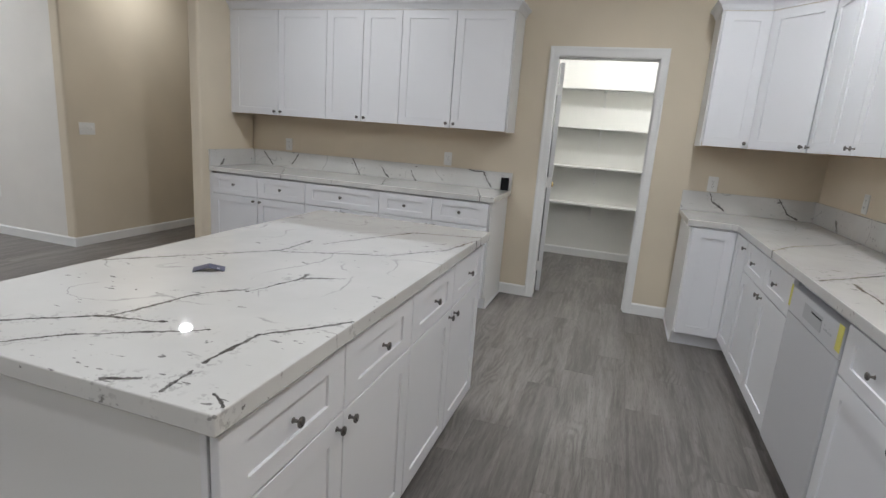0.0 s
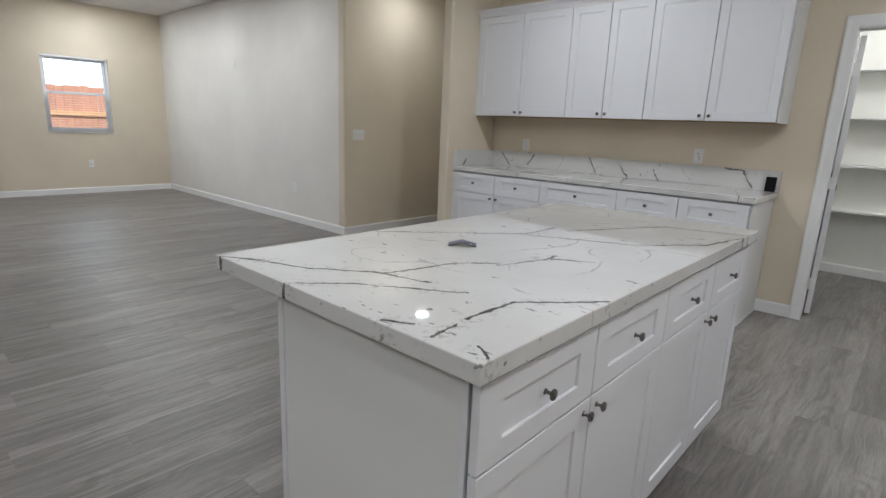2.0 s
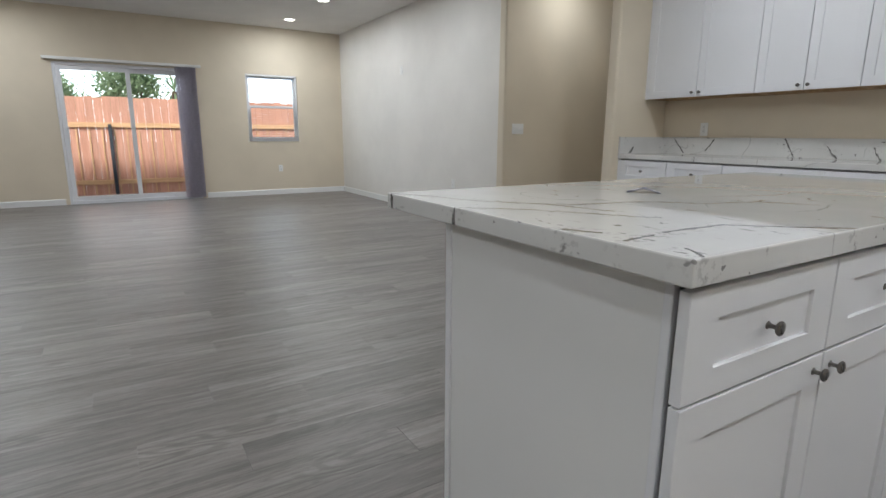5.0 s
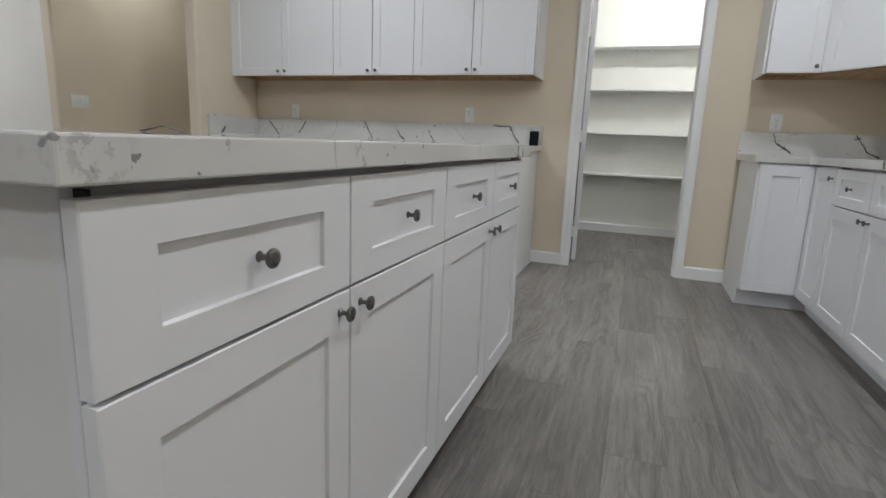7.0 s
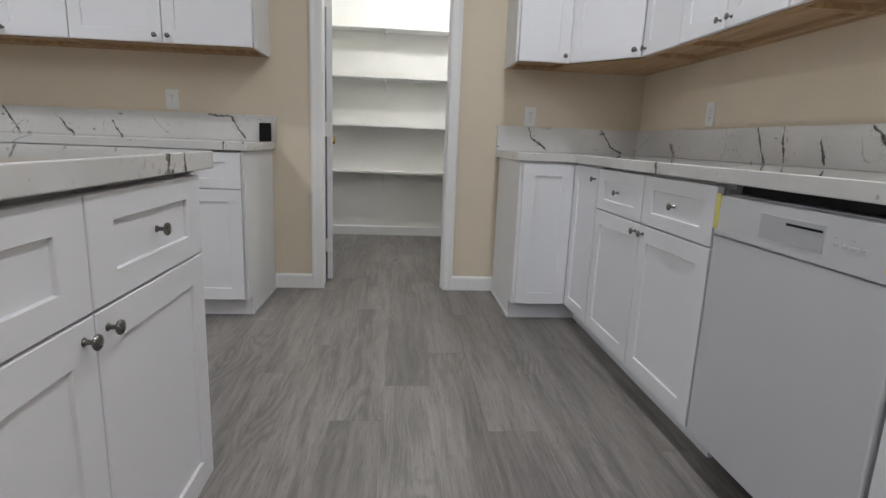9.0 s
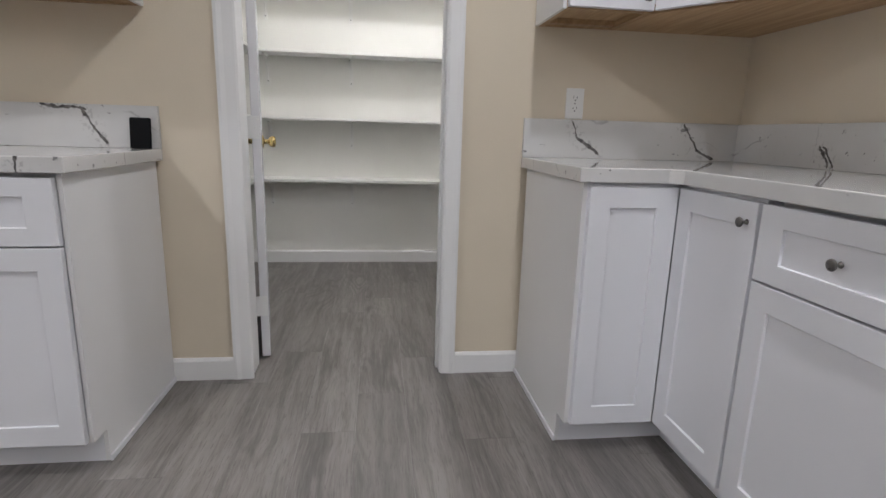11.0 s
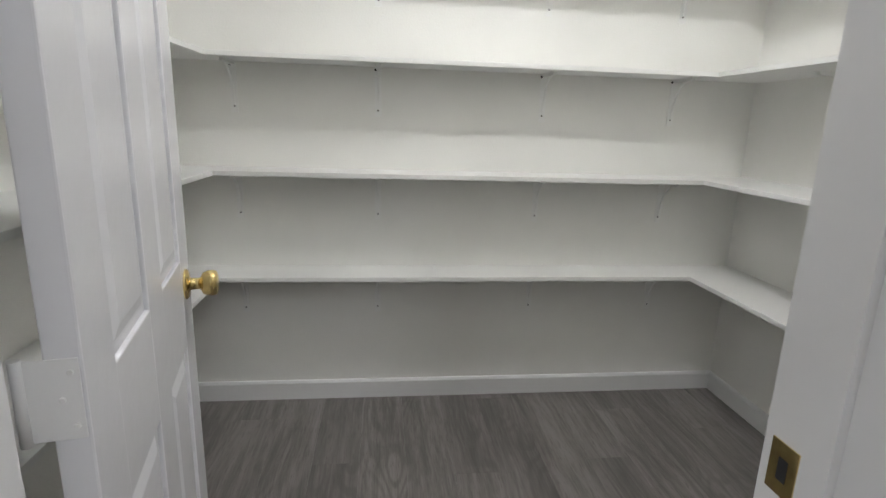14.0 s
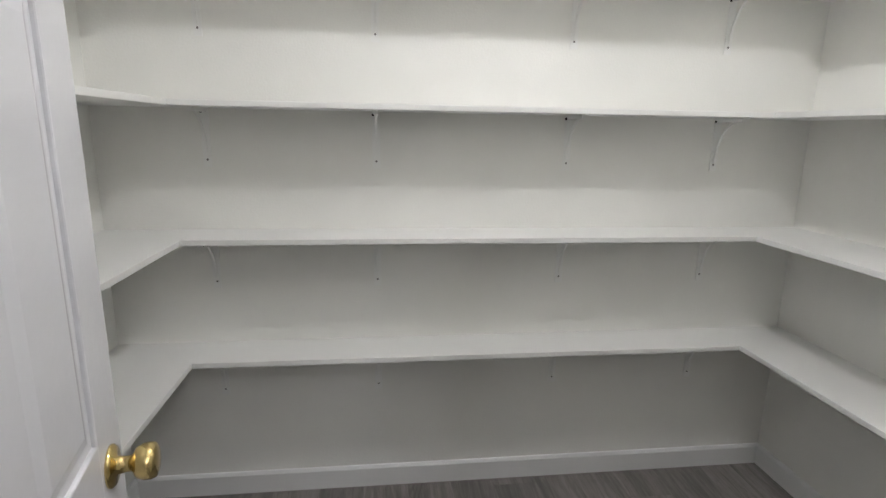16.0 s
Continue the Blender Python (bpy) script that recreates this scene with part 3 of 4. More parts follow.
part("end_panel", boxes((BX, ISY1 + 0.001, 0.105, ISX - 0.002, ISY1 + 0.015, 0.871), (BX, ISY1 + 0.001, 0.0, ISX - 0.072, ISY1 + 0.015, 0.105)), ENDPANEL, endp)
part("back_panel", boxes((BX - 0.015, ISY0 + 0.044, 0.0, BX - 0.001, ISY1 - 0.002, 0.871)), ENDPANEL, endp)
part("corner_strip", boxes((BX - 0.019, ISY0 + 0.022, 0.0, BX + 0.003, ISY0 + 0.0435, 0.871), bevel=0.002), CABINET, endp)
part("corner_strip", boxes((BX - 0.019, ISY1 - 0.0015, 0.0, BX + 0.003, ISY1 + 0.019, 0.871), bevel=0.002), CABINET, endp)
solid("island_countertop", prism(bmesh.new(), ((-1.905, 2.503), (-0.953, 2.503), (-0.953, 4.383), (-1.905, 4.383)), SLAB, TOP, 0.003), QUARTZ,
      "white quartz island countertop with long grey veins", "countertop")
# a dark printed card, bent along its middle
bm = bmesh.new()
rows = []
for i in range(9):
    u = i / 8 - 0.5
    h = 0.0008 + 0.012 * (1 - abs(u) * 2)
    rows.append([bm.verts.new((u * 0.092, v, h + dz)) for v, dz in ((-0.027, 0), (0.027, 0), (0.027, 0.0008), (-0.027, 0.0008))])
for p, q in zip(rows, rows[1:]):
    for i in range(4):
        bm.faces.new((p[i], p[(i + 1) % 4], q[(i + 1) % 4], q[i]))
bm.faces.new(rows[0]), bm.faces.new(rows[-1][::-1])
bmesh.ops.recalc_face_normals(bm, faces=bm.faces)
card = thing("card", "small dark blue printed card lying bent on the island", "card", pose(-1.555, 3.161, TOP, 0, 0, 38))
part("sheet", bm, PAPER, card)
part("print_bar", boxes((0.012, -0.018, 0.0100, 0.030, -0.006, 0.0106)), PAPERLIGHT, card, m=pose(0, 0, 0, 0, 8, 0))

# ---- hutch wall ----
HX = (-3.872, -2.902, -2.21, -1.292)
for i, (dr, do) in enumerate(((2, 2), (1, 2), (2, 2))):
    base_cabinet("white shaker base cabinet under the long wall counter", pose(HX[i], 5.79, 0), HX[i + 1] - HX[i], 0.605, dr, do, "buffet base cabinets")
    upper_cabinet("white shaker two door cabinet hung on the beige wall", pose(HX[i], 6.09, 0), HX[i + 1] - HX[i], 0.308, 1.398, 2.302, 2, "buffet wall cabinets")
solid("filler_strip", boxes((-3.899, 5.775, 0.105, HX[0] - 0.0005, 5.80, 0.868)), CABINET, "narrow white filler strip beside the base cabinet", "filler")
solid("filler_strip", boxes((-3.899, 6.075, 1.40, HX[0] - 0.0005, 6.10, 2.30)), CABINET, "narrow white filler strip beside the wall cabinet", "filler")
ep = thing("end_panel", "white laminate panel at the end of the base cabinet", "panel")
part("board", boxes((-1.2915, 5.86, 0.0, -1.279, 6.385, 0.871), (-1.2915, 5.789, 0.105, -1.279, 5.86, 0.871)), ENDPANEL, ep)
part("shoe_strip", boxes((-1.2785, 5.858, 0.0, -1.272, 6.385, 0.018)), CABINET, ep)
solid("end_panel", boxes((-1.2915, 6.089, 1.398, -1.279, 6.398, 2.302)), ENDPANEL, "white laminate panel on the wall cabinet side", "panel")
solid("buffet_countertop", prism(bmesh.new(), ((-3.899, 5.765), (-1.258, 5.765), (-1.258, 6.3985), (-3.899, 6.3985)), SLAB, TOP, 0.003), QUARTZTOP,
      "white veined quartz counter along the wall", "countertop")
solid("backsplash", boxes((-3.878, 6.38, TOP + 0.0003, -1.258, 6.3985, SPLASH), bevel=0.0015), QUARTZNORTH, "low white quartz backsplash with dark veins", "backsplash")
solid("backsplash", boxes((-3.899, 5.765, TOP + 0.0003, -3.879, 6.3985, SPLASH), bevel=0.0015), QUARTZEAST, "short side piece of the quartz backsplash", "backsplash")
crown("crown_molding", ((-3.899, 6.07), (-1.277, 6.07), (-1.277, 6.398)), 2.2975, "white crown moulding on top of the wall cabinets")
dev = thing("small_device", "small black upright box leaning on the backsplash", "device", pose(-1.311, 6.352, TOP + 0.0005, -6, 0, 0))
part("case", boxes((-0.034, -0.009, 0.0, 0.034, 0.010, 0.108), bevel=0.004), BLACK, dev)

# ---- corner and long counter on the east wall ----
RX = 0.42
corner = thing("corner_cabinet", "white shaker corner base cabinet with folding doors", "cabinet")
part("body", prism(bmesh.new(), ((0.127, 5.79), (RX, 5.79), (RX, 5.437), (1.005, 5.437), (1.005, 6.385), (0.127, 6.385)), 0.105, 0.870), CABINET, corner)
part("toe_kick", boxes((0.127, 5.86, 0, 0.49, 5.875, 0.105), (0.49, 5.437, 0, 0.505, 5.875, 0.105)), CABINET, corner)
front("door", corner, 0.130, DZ0, RX - FRONT - 0.002 - 0.130, DRAW - DZ0, None, pose(0, 5.79, 0))
front("door", corner, 0.0005, DZ0, 5.79 - FRONT - 0.002 - 5.44, DRAW - DZ0, (5.79 - FRONT - 5.44 - 0.034, DRAW - DZ0 - 0.05), pose(RX, 5.79 - FRONT, 0, 0, 0, -90))
ep = thing("end_panel", "white laminate panel at the end of the corner cabinet", "panel")
part("board", boxes((0.114, 5.86, 0.0, 0.1265, 6.385, 0.871), (0.114, 5.789, 0.105, 0.1265, 5.86, 0.871)), ENDPANEL, ep)
part("shoe_strip", boxes((0.107, 5.858, 0.0, 0.1135, 6.385, 0.018)), CABINET, ep)
base_cabinet("white shaker base cabinet with two drawers over two doors", pose(RX, 5.432, 0, 0, 0, -90), 0.928, 0.585, 2, 2, "long counter cabinets")
base_cabinet("white shaker base cabinet beside the dishwasher", pose(RX, 3.891, 0, 0, 0, -90), 0.959, 0.585, 2, 2, "long counter cabinets")
solid("end_panel", boxes((RX, 2.919, 0.0, 1.005, 2.931, 0.871)), ENDPANEL, "white laminate panel closing the cabinet run", "panel")
solid("long_countertop", prism(bmesh.new(), ((0.092, 6.3985), (0.092, 5.765), (0.36, 5.765), (0.39, 5.735), (0.39, 2.905), (1.0085, 2.905), (1.0085, 6.3985)), SLAB, TOP, 0.003), QUARTZTOP,
      "white veined quartz counter turning the corner", "countertop")
solid("backsplash", boxes((0.092, 6.38, TOP + 0.0003, 0.988, 6.3985, SPLASH), bevel=0.0015), QUARTZNORTH, "low white quartz backsplash with dark veins", "backsplash")
solid("backsplash", boxes((0.9885, 2.905, TOP + 0.0003, 1.0085, 6.3985, SPLASH), bevel=0.0015), QUARTZEAST, "long low white quartz backsplash with dark veins", "backsplash")
# wall cabinets
upper_cabinet("narrow white shaker wall cabinet beside the pantry", pose(0.128, 6.09, 0), 0.292, 0.308, 1.402, 2.302, 1, "corner wall cabinets", "right")
solid("end_panel", boxes((0.1155, 6.089, 1.402, 0.1275, 6.398, 2.302)), ENDPANEL, "white laminate panel on the wall cabinet side", "panel")
CX, CY = 0.70, 5.745
dc = thing("wall_cabinet", "white diagonal corner wall cabinet with one door", "cabinet", group="corner wall cabinets")
outline = ((0.4204, 6.104), (CX + 0.0145, CY), (1.008, CY), (1.008, 6.398), (0.4204, 6.398))
part("body", prism(bmesh.new(), outline, 1.432, 2.302), CABINET, dc)
part("bottom_frame", prism(bmesh.new(), [((x - 0.75) * 0.995 + 0.75, (y - 6.1) * 0.995 + 6.1) for x, y in outline], 1.402, 1.4315), RAWWOOD, dc, "unfinished wood underside")
span = math.hypot(CX - 0.4204, 6.09 - CY)
turn = math.degrees(math.atan2(CY - 6.09, CX - 0.4204))
front("door", dc, 0.016, 1.406, span - 0.032, 0.888, (span - 0.032 - 0.03, 0.034), pose(0.4204, 6.09, 0, 0, 0, turn))
upper_cabinet("narrow white shaker wall cabinet beside the corner", pose(CX, CY - 0.0005, 0, 0, 0, -90), 0.36, 0.305, 1.402, 2.302, 1, "corner wall cabinets", "left")
upper_cabinet("white shaker two door wall cabinet over the long counter", pose(CX, CY - 0.361, 0, 0, 0, -90), 0.66, 0.305, 1.402, 2.302, 2, "corner wall cabinets")
upper_cabinet("white shaker two door wall cabinet over the dishwasher", pose(CX, CY - 1.022, 0, 0, 0, -90), 0.70, 0.305, 1.402, 2.302, 2, "corner wall cabinets")
crown("crown_molding", ((0.1155, 6.398), (0.1155, 6.07), (0.412, 6.07), (CX - FRONT, CY - 0.005), (CX - FRONT, CY - 1.722)), 2.2975, "white crown moulding following the corner cabinets")

# ---- dishwasher ----
dw = thing("dishwasher", "white dishwasher with protective yellow tape at its corners", "dishwasher", pose(RX, 4.496, 0, 0, 0, -90))
DW = 0.596
part("tub", boxes((0.004, 0.02, 0.1, DW, 0.57, 0.84), (0.004, 0.1, 0.0, DW, 0.57, 0.1)), GREY, dw)
part("door", boxes((0.003, -0.022, 0.105, DW - 0.003, 0.019, 0.722), bevel=0.004), APPLIANCE, dw)
cp = part("control_panel", boxes((0.003, -0.024, 0.725, DW - 0.003, 0.019, 0.838), bevel=0.004), APPLIANCE, dw)
part("handle_recess", boxes((0.195, -0.0255, 0.752, 0.40, -0.0238, 0.812)), GREY, cp, "grey recessed handle pocket")
part("handle_slot", boxes((0.285, -0.0265, 0.795, 0.395, -0.0253, 0.801)), BLACK, cp, "black slot of the handle")
for i, x in enumerate((0.425, 0.447, 0.469, 0.491)):
    part("button", boxes((x, -0.0256, 0.775, x + 0.014, -0.0238, 0.781), bevel=0.0005), GREY, cp)
    part("indicator", boxes((x, -0.025, 0.792 - 0.012 * (i % 2), x + 0.010, -0.0238, 0.795 - 0.012 * (i % 2))), GREY, cp)
part("toe_panel", boxes((0.003, 0.085, 0.005, DW - 0.003, 0.095, 0.10)), BLACK, dw)
part("tape", boxes((DW - 0.042, -0.0262, 0.748, DW - 0.001, -0.0242, 0.842)), TAPE, dw, "strip of yellow tape")
part("tape", boxes((0.001, -0.0262, 0.745, 0.020, -0.0242, 0.842)), TAPE, dw, "strip of yellow tape")
# added dark strip: the shade under the counter edge, put in as colour
solid("dishwasher_gap_shade", boxes((0.47, 3.897, 0.843, 0.50, 4.499, 0.870)), DARK, "dark strip standing in for shade above the dishwasher", "strip")


# ---- outlets and switches ----
def wall_plate(kind, label, m, gangs, toggles):
    """A plate on a wall: x across, z up, its face towards -y."""
    p = thing(kind, label, "outlet" if kind == "outlet" else "switch", m)
    w = 0.072 + 0.046 * (gangs - 1)
    part("plate", boxes((-w / 2, -0.006, -0.058, w / 2, 0, 0.058), bevel=0.002), PLASTIC, p)
    for g in range(gangs):
        x = (g - (gangs - 1) / 2) * 0.046
        if toggles:
            t = part("rocker", boxes((x - 0.016, -0.0085, -0.033, x + 0.016, -0.0055, 0.033), bevel=0.001), PLASTIC, p)
            part("toggle", boxes((x - 0.005, -0.016, -0.006, x + 0.005, -0.008, 0.014), bevel=0.001), PLASTIC, t)
        else:
            for s in (-1, 1):
                r = part("receptacle", boxes((x - 0.016, -0.0082, s * 0.02 - 0.014, x + 0.016, -0.0056, s * 0.02 + 0.014), bevel=0.001), PLASTIC, p)
                part("slot", boxes((x - 0.008, -0.0086, s * 0.02 - 0.002, x - 0.006, -0.008, s * 0.02 + 0.008), (x + 0.006, -0.0086, s * 0.02 - 0.002, x + 0.008, -0.008, s * 0.02 + 0.008),
                                   (x - 0.002, -0.0086, s * 0.02 - 0.010, x + 0.002, -0.008, s * 0.02 - 0.006)), DARK, r)
    part("screw", lathe(bmesh.new(), [(0.003, 0), (0.002, 0.001)], pose(0, -0.006, 0, 90), 8), NICKEL, p)
    return p


wall_plate("outlet", "white duplex outlet on the beige kitchen wall", pose(0.293, 6.4, 1.125), 1, False)
wall_plate("outlet", "white duplex outlet above the long counter", pose(1.01, 5.625, 1.135, 0, 0, -90), 1, False)
wall_plate("outlet", "white duplex outlet above the buffet counter", pose(-3.49, 6.4, 1.135), 1, False)
o = wall_plate("outlet", "white duplex outlet with a small plug in it", pose(-1.85, 6.4, 1.135), 1, False)
part("plug", boxes((-0.014, -0.03, -0.034, 0.014, -0.008, -0.006), bevel=0.004), PLASTIC, o)
wall_plate("light_switch", "white three gang switch plate on the hallway wall", pose(-5.36, 5.775, 1.145, 0, 0, 90), 3, True)
wall_plate("outlet", "white duplex outlet low on the far wall", pose(-10.350, 4.38, 0.47, 0, 0, 90), 1, False)
wall_plate("outlet", "white duplex outlet low on the living room wall", pose(-6.4, 5.578, 0.45), 1, False)
wall_plate("outlet", "small white plate high on the living room wall", pose(-7.85, 5.578, 2.0), 1, False)

# ---- ceiling lights ----
first = None
# the added fill lamps get the same ring and lens as the seen ones
for x, y in CANS_AND_FILL:
    if first is None:
        first = thing("ceiling_light", "round white recessed ceiling light, switched on; most are added unseen", "ceiling light", pose(x, y, CEIL), "recessed ceiling lights")
        part("trim_ring", lathe(bmesh.new(), [(0.098, 0.0), (0.098, -0.003), (0.09, -0.007), (0.074, -0.006), (0.072, 0.0)], n=32), TRIM, first)
        part("lens", lathe(bmesh.new(), [(0.0715, -0.0005), (0.0715, -0.004), (0.06, -0.005)], n=32), LENS, first, "glowing white lens")
    else:
        copy_thing(first, pose(x, y, CEIL))
pl = thing("ceiling_light", "round flush pantry ceiling light, switched on", "ceiling light", pose(-0.2, 7.34, CEIL))
part("base", lathe(bmesh.new(), [(0.14, 0), (0.14, -0.03), (0.13, -0.034)], n=32), TRIM, pl)
part("lens", lathe(bmesh.new(), [(0.128, -0.034), (0.12, -0.045), (0.09, -0.052)], n=32), LENS, pl, "glowing white lens")

# ---- pantry shelves ----
SX0, SX1, SY = -1.298, 0.722, 8.19
for z in (0.631, 1.061, 1.503, 1.935):
    s = thing("pantry_shelf", "white painted shelf running round three pantry walls", "shelf", pose(0, 0, z), "pantry shelves")
    part("board", prism(bmesh.new(), ((PX0 + 0.001, PY0 + 0.05), (SX0, PY0 + 0.05), (SX0, SY), (SX1, SY), (SX1, PY0 + 0.05), (PX1 - 0.001, PY0 + 0.05), (PX1 - 0.001, PY1 - 0.001), (PX0 + 0.001, PY1 - 0.001)),
                        0.0, 0.019, 0.0015), SHELF, s)
    spots = [(x, PY1, 0) for x in (-1.25, -0.665, 0.045, 0.64)] + [(PX1, y, -90) for y in (7.85, 7.1)] + [(PX0, y, 90) for y in (7.85,)]
    for x, y, rz in spots:
        # bracket: a plate on the wall, an arm under the board and a brace
        bm = boxes((-0.014, -0.004, -0.20, 0.014, -0.0005, -0.0005), (-0.008, -0.155, -0.014, 0.008, -0.0005, -0.0006))
        box(bm, -0.014, -0.165, -0.003, 0.014, -0.004, -0.0003)
        steps = 8
        rows = []
        for i in range(steps + 1):
            a = i / steps * math.pi / 2
            cy, cz = -0.004 - 0.12 * (1 - math.cos(a)), -0.17 + 0.158 * math.sin(a)
            rows.append([bm.verts.new((sx, cy + dy, cz)) for sx, dy in ((-0.004, 0), (0.004, 0), (0.004, -0.006), (-0.004, -0.006))])
        for p, q in zip(rows, rows[1:]):
            for i in range(4):
                bm.faces.new((p[i], p[(i + 1) % 4], q[(i + 1) % 4], q[i]))
        b = part("bracket", bm, SHELF, s, "painted steel shelf bracket", pose(x, y, 0, 0, 0, rz))
        part("screw", lathe(bmesh.new(), [(0.004, 0), (0.003, 0.0015)], pose(0, -0.004, -0.175, 90), 8), NICKEL, b)
        part("screw", lathe(bmesh.new(), [(0.005, 0), (0.004, 0.002)], pose(-0.011, -0.004, -0.012, 90), 8), BLACK, b)

# ---- sliding door and windows ----
GX = -10.420


def sash(parent, name, y0, y1, z0, z1, x, bar=0.05):
    f = part(name, boxes((x - 0.018, y0, z0, x + 0.018, y0 + bar, z1), (x - 0.018, y1 - bar, z0, x + 0.018, y1, z1), (x - 0.018, y0 + bar, z0, x + 0.018, y1 - bar, z0 + bar),
                         (x - 0.018, y0 + bar, z1 - bar, x + 0.018, y1 - bar, z1), bevel=0.002), VINYL, parent)
    g = part("pane", boxes((x - 0.003, y0 + bar, z0 + bar, x + 0.003, y1 - bar, z1 - bar)), GLASS, f)
    g.visible_shadow = False
    return f


sd = thing("sliding_door", "white vinyl sliding glass door to the yard", "sliding door", kind="structure")
part("frame", boxes((-10.480, 1.181, 0.0, -10.360, 1.215, 2.089), (-10.480, 3.015, 0.0, -10.360, 3.049, 2.089), (-10.480, 1.215, 0.0, -10.360, 3.015, 0.045), (-10.480, 1.215, 2.05, -10.360, 3.015, 2.089)), VINYL, sd)
sash(sd, "sliding_panel", 1.22, 2.16, 0.05, 2.045, -10.395, 0.06)
sash(sd, "fixed_panel", 2.10, 3.01, 0.05, 2.045, -10.445, 0.06)
part("pull_handle", boxes((-10.376, 1.262, 0.92, -10.350, 1.288, 1.14), bevel=0.006), VINYL, sd)
vb = thing("vertical_blind", "vertical blind of grey vinyl slats drawn to one side", "blind", group="")
part("head_rail", boxes((-10.347, 1.08, 2.115, -10.280, 3.17, 2.155), bevel=0.004), PLASTIC, vb)
slat = bmesh.new()
for a, b in zip(range(6), range(1, 7)):
    u0, u1 = (a / 6 - 0.5) * 0.089, (b / 6 - 0.5) * 0.089
    box(slat, u0, 0.006 * math.cos(a / 6 * 3.1 - 1.55) - 0.001, 0.03, u1, 0.006 * math.cos(a / 6 * 3.1 - 1.55), 2.11)
slat = mesh_of("slat", slat, BLIND)
for i in range(12):
    part("slat", slat, BLIND, vb, "", pose(-10.300, 2.81 + i * (0.042 - 0.0018 * i), 0, 0, 0, 30 + (i * 37 % 17)))
for n, (y0, y1, z0, z1) in enumerate((OPEN[0], OPEN[2]), 1):
    w = thing(f"window_{n}", "white single hung vinyl window with lowered mini blind", "window", kind="structure")
    part("frame", boxes((-10.450, y0 + 0.001, z0 + 0.001, -10.380, y0 + 0.03, z1 - 0.001), (-10.450, y1 - 0.03, z0 + 0.001, -10.380, y1 - 0.001, z1 - 0.001),
                        (-10.450, y0 + 0.03, z0 + 0.001, -10.380, y1 - 0.03, z0 + 0.03), (-10.450, y0 + 0.03, z1 - 0.03, -10.380, y1 - 0.03, z1 - 0.001)), VINYL, w)
    mid = (z0 + z1) / 2 + 0.02
    sash(w, "lower_sash", y0 + 0.032, y1 - 0.032, z0 + 0.032, mid + 0.02, -10.405, 0.035)
    sash(w, "upper_sash", y0 + 0.032, y1 - 0.032, mid - 0.02, z1 - 0.032, -10.443, 0.03)
    part("window_sill", boxes((-10.375, y0 - 0.02, z0 - 0.012, -10.335, y1 + 0.02, z0 + 0.0), bevel=0.003), TRIM, w)
    mb = thing("mini_blind", "white horizontal mini blind partly lowered in the window", "blind")
    part("head_rail", boxes((-10.378, y0 + 0.01, z1 - 0.03, -10.350, y1 - 0.01, z1 - 0.003)), PLASTIC, mb)
    sl = mesh_of("slat", boxes((-0.0125, y0 + 0.012, -0.0006, 0.0125, y1 - 0.012, 0.0006)), MINISLAT)
    for i in range(15):
        part("slat", sl, MINISLAT, mb, "", pose(-10.365, 0, z0 + 0.02 + i * 0.036, 0, 3, 0))
    for y in (y0 + 0.12, y1 - 0.12):
        part("cord", boxes((-10.366, y - 0.0008, z0 + 0.02, -10.364, y + 0.0008, z1 - 0.03)), PLASTIC, mb)

# ---- yard ----
k = Mat("pale_sky_backdrop", 1.0, 0.0, (0.0, 0.0, 0.0))
k.put(k.b.inputs["Emission Color"], k.mix(k.step(k.noise(k.where(), 0.03, 3.0), 0.35, 0.7), (0.72, 0.86, 1.0), (0.88, 0.95, 1.0)))
k.put(k.b.inputs["Emission Strength"], 3.4)
structure("backdrop", boxes((-90.2, -150, -3, -90, 150, 70)), k.m, "pale hazy bright sky in the distance", "sky")
structure("ground", boxes((-400, -400, -0.35, 400, 400, -0.12)), CONCRETE, "pale concrete yard and ground", "ground")
structure("patio", boxes((-12.0, -3, -0.119, -10.495, 7, -0.03)), CONCRETE, "pale concrete patio slab", "patio")
FX = -12.75
fence = thing("fence", "tall red brown wooden board fence", "fence", pose(FX, 0, -0.12))
board = mesh_of("board", prism(bmesh.new(), ((-0.009, 0.0), (0.009, 0.0), (0.009, 0.137), (-0.009, 0.137)), 0.0, 1.86), FENCE)
for i in range(78):
    part("board", board, FENCE, fence, "", pose(random.uniform(-0.006, 0.006), -3.6 + i * 0.14, random.uniform(-0.015, 0.015)))
for z in (0.22, 1.30):
    part("rail", boxes((0.012, -3.6, z, 0.05, 7.3, z + 0.088), bevel=0.002), RAIL, fence, "pale pine rail")
batten = mesh_of("batten", boxes((0.017, -0.012, 0.02, 0.032, 0.012, 1.295)), RAIL)
for i in range(52):
    part("batten", batten, RAIL, fence, "pale narrow batten", pose(0, -3.46 + i * 0.205, 0))
post = mesh_of("post", boxes((0.053, -0.03, 0.0, 0.113, 0.03, 1.36), bevel=0.003), STEEL)
for y in (-0.6, 1.8, 4.2, 6.6):
    part("post", post, STEEL, fence, "dark steel post", pose(0, y, 0))


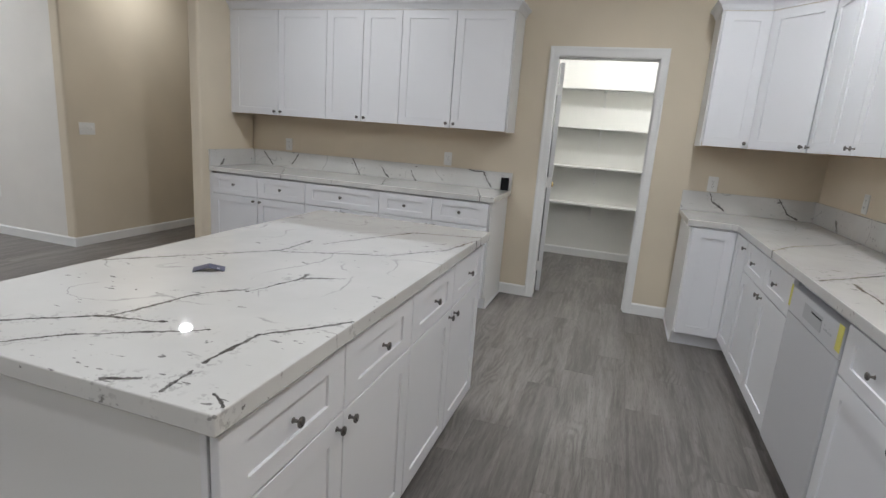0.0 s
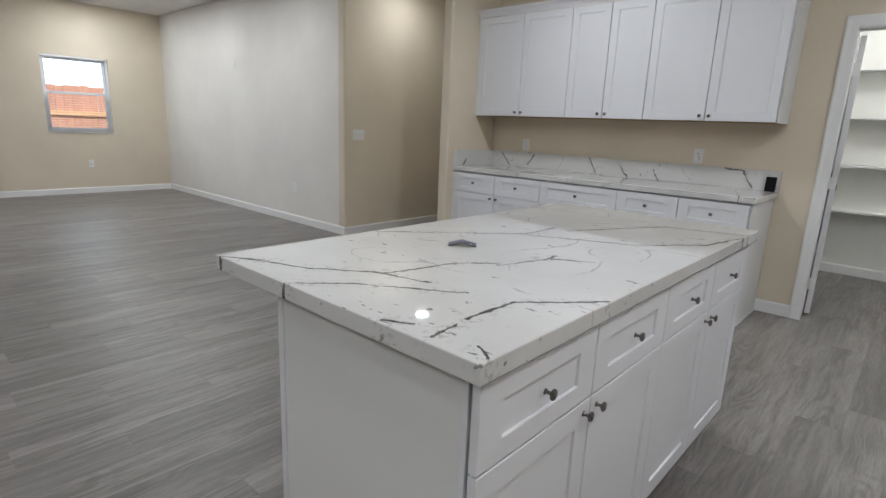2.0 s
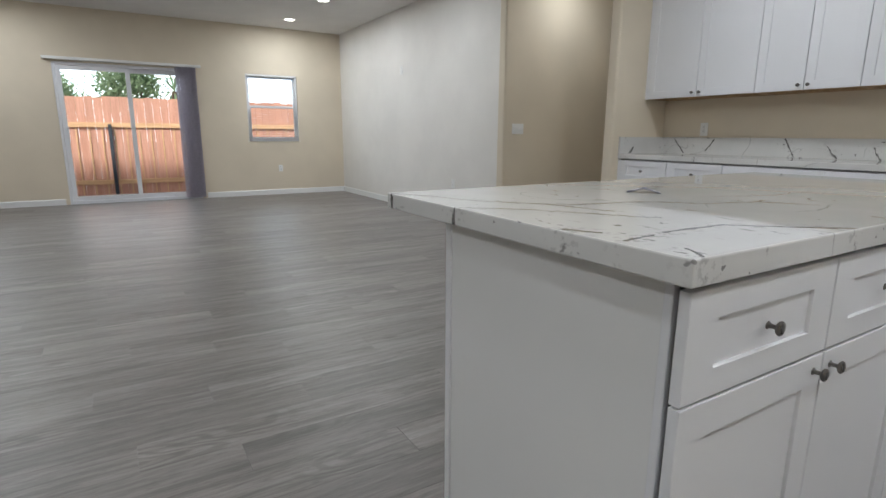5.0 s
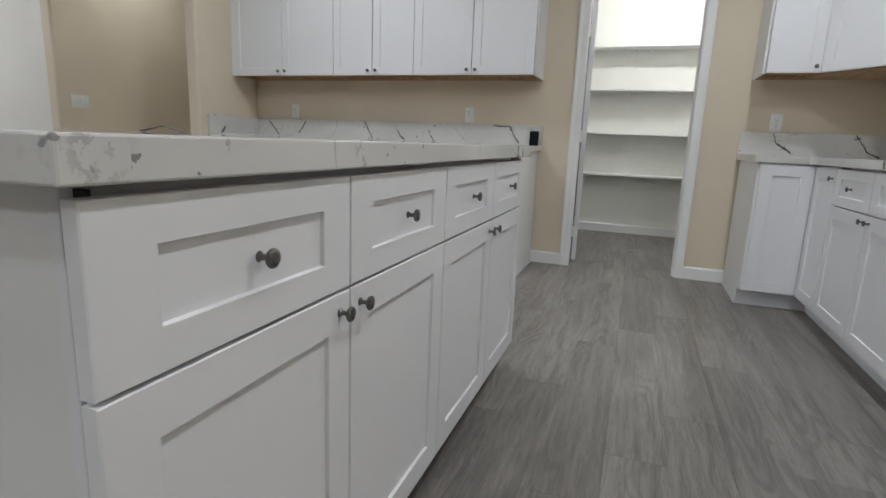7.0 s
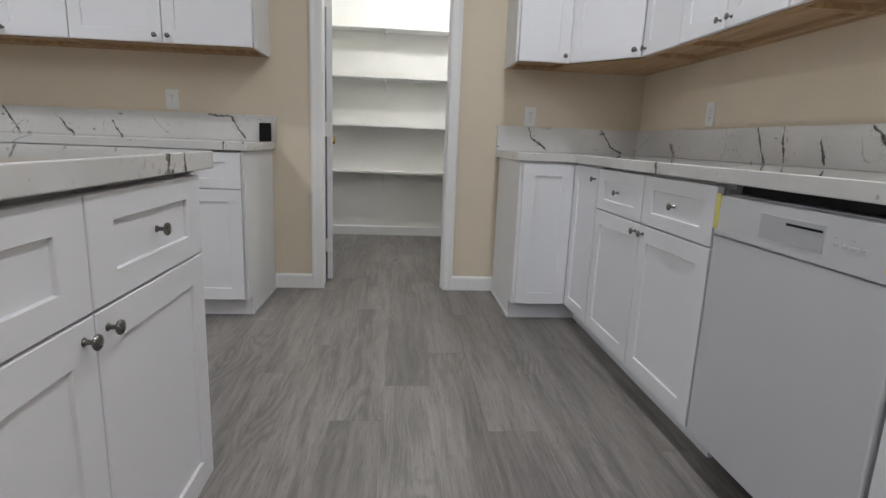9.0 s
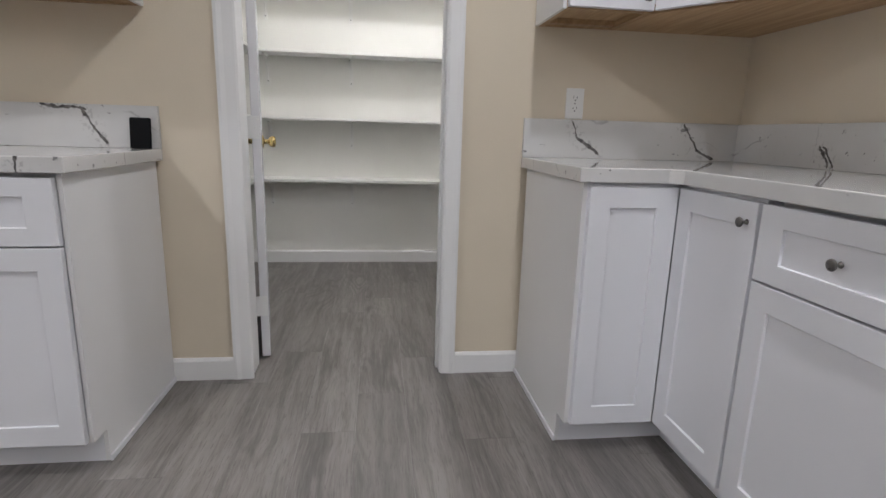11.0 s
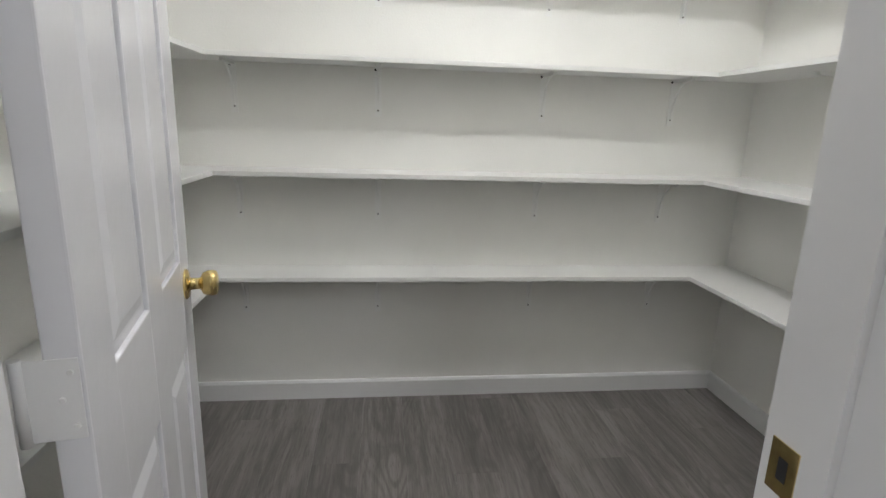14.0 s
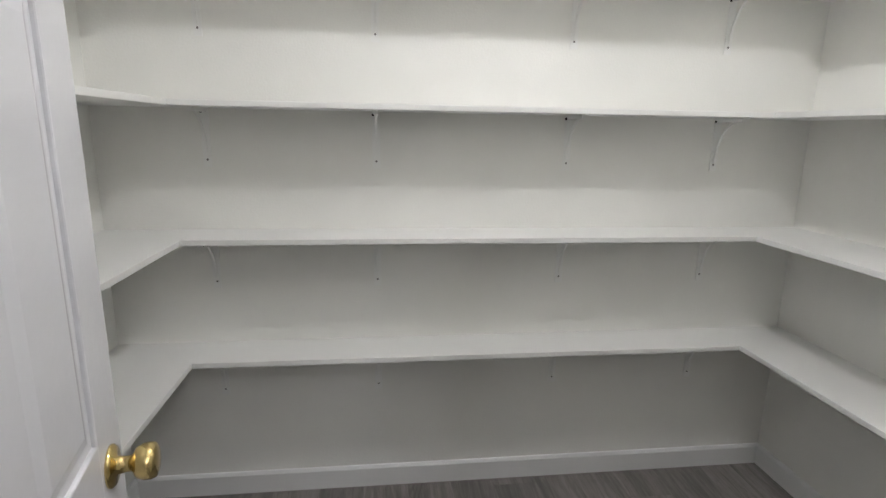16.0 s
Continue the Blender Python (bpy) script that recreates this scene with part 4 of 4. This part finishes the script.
def tree(label, x, y, trunk, crown_r, height, seed):
    rng = random.Random(seed)
    t = thing("tree", label, "tree", pose(x, y, -0.12))
    bm = lathe(bmesh.new(), [(0.2, 0), (0.15, trunk * 0.5), (0.1, trunk)], n=10)
    tips = []
    for i in range(9):
        a, up = rng.uniform(0, 6.28), rng.uniform(0.3, 1.0)
        tip = Vector((math.cos(a) * crown_r * 0.7, math.sin(a) * crown_r * 0.7, trunk + up * (height - trunk)))
        d = tip - Vector((0, 0, trunk * 0.9))
        m = Matrix.Translation((0, 0, trunk * 0.9)) @ d.to_track_quat("Z", "Y").to_matrix().to_4x4()
        lathe(bm, [(0.07, 0), (0.02, d.length)], m, 6)
        tips.append(tip)
    part("trunk", bm, BARK, t)
    verts, faces = [], []
    for tip in tips + [Vector((0, 0, height - 0.6))]:
        for j in range(230):
            p = tip + Vector([rng.gauss(0, crown_r * 0.3) for _ in range(3)])
            u = Vector([rng.gauss(0, 1) for _ in range(3)]).normalized() * rng.uniform(0.06, 0.14)
            v = u.orthogonal().normalized() * 0.05
            n = len(verts)
            verts += [p - u, p + v, p + u, p - v]
            faces.append((n, n + 1, n + 2, n + 3))
    data = bpy.data.meshes.new("crown")
    data.from_pydata(verts, [], faces)
    data.materials.append(LEAF)
    part("crown", data, LEAF, t)
    return t


tree("leafy green tree behind the fence", -26.0, 2.5, 1.8, 1.0, 3.9, 3)
tree("leafy green tree behind the fence", -27.0, 0.2, 1.6, 1.0, 3.2, 5)
palm = thing("palm_tree", "small fan palm behind the fence", "palm", pose(-26.0, 4.2, -0.12))
part("trunk", lathe(bmesh.new(), [(0.16, 0), (0.12, 2.9)], n=10), BARK, palm)
bm = bmesh.new()
for i in range(26):
    a, e = i * 2.4, -0.6 + 1.9 * (i / 26)
    d = Vector((math.cos(a) * math.cos(e), math.sin(a) * math.cos(e), math.sin(e)))
    side = d.cross(Vector((0, 0, 1))).normalized() * 0.035
    base = Vector((0, 0, 2.9))
    p0, p1, p2 = base, base + d * 0.6, base + d * 0.95 + Vector((0, 0, -0.16))
    vs = [bm.verts.new(c) for c in (p0 - side * 0.3, p0 + side * 0.3, p1 + side * 2, p1 - side * 2, p2)]
    bm.faces.new(vs[:4]), bm.faces.new((vs[3], vs[2], vs[4]))
part("fronds", bm, LEAF, palm)

# ---- floor ----
floor = structure("floor", boxes((-10.490, NEAR - T, -0.12, 1.13, 9.12, -0.009)), DARK, "grey wood look vinyl plank floor", "floor")
PW, PL = 0.18, 1.22


def plank_corners(length):
    b, h = 0.0005, 0.0007
    lo = [(0.0002, 0.0002, -0.0085), (PW - 0.0002, 0.0002, -0.0085), (PW - 0.0002, length - 0.0002, -0.0085), (0.0002, length - 0.0002, -0.0085)]
    mid = [(x, y, -h) for x, y, _ in lo]
    top = [(b, b, 0.0), (PW - b, b, 0.0), (PW - b, length - b, 0.0), (b, length - b, 0.0)]
    faces = [(8, 9, 10, 11)]
    for i in range(4):
        j = (i + 1) % 4
        faces += [(i, j, 4 + j, 4 + i), (4 + i, 4 + j, 8 + j, 8 + i)]
    return lo + mid + top, faces


verts, faces = plank_corners(PL)
whole = bpy.data.meshes.new("plank")
whole.from_pydata(verts, [], faces)
whole.materials.append(PLANK)
rng = random.Random(11)
spare_v, spare_f, count = [], [], 0
x = -10.450
row = 0
while x < 1.0:
    y = NEAR - PL + (row * 0.41 + rng.uniform(0, 0.25)) % PL
    while y < 9.0:
        near = -3.4 < x < 0.6 and 0.2 < y < 8.3
        if near and count < 300:
            part("plank", whole, PLANK, floor, "", pose(x, y, 0))
            count += 1
        else:
            n = len(spare_v)
            spare_v += [(a + x, b + y, c) for a, b, c in verts]
            spare_f += [tuple(i + n for i in f) for f in faces]
        y += PL
    x += PW
    row += 1
rest = bpy.data.meshes.new("planks")
rest.from_pydata(spare_v, [], spare_f)
rest.materials.append(PLANKFAR)
tagged(part("planks", rest, PLANKFAR, floor), kind="stuff")
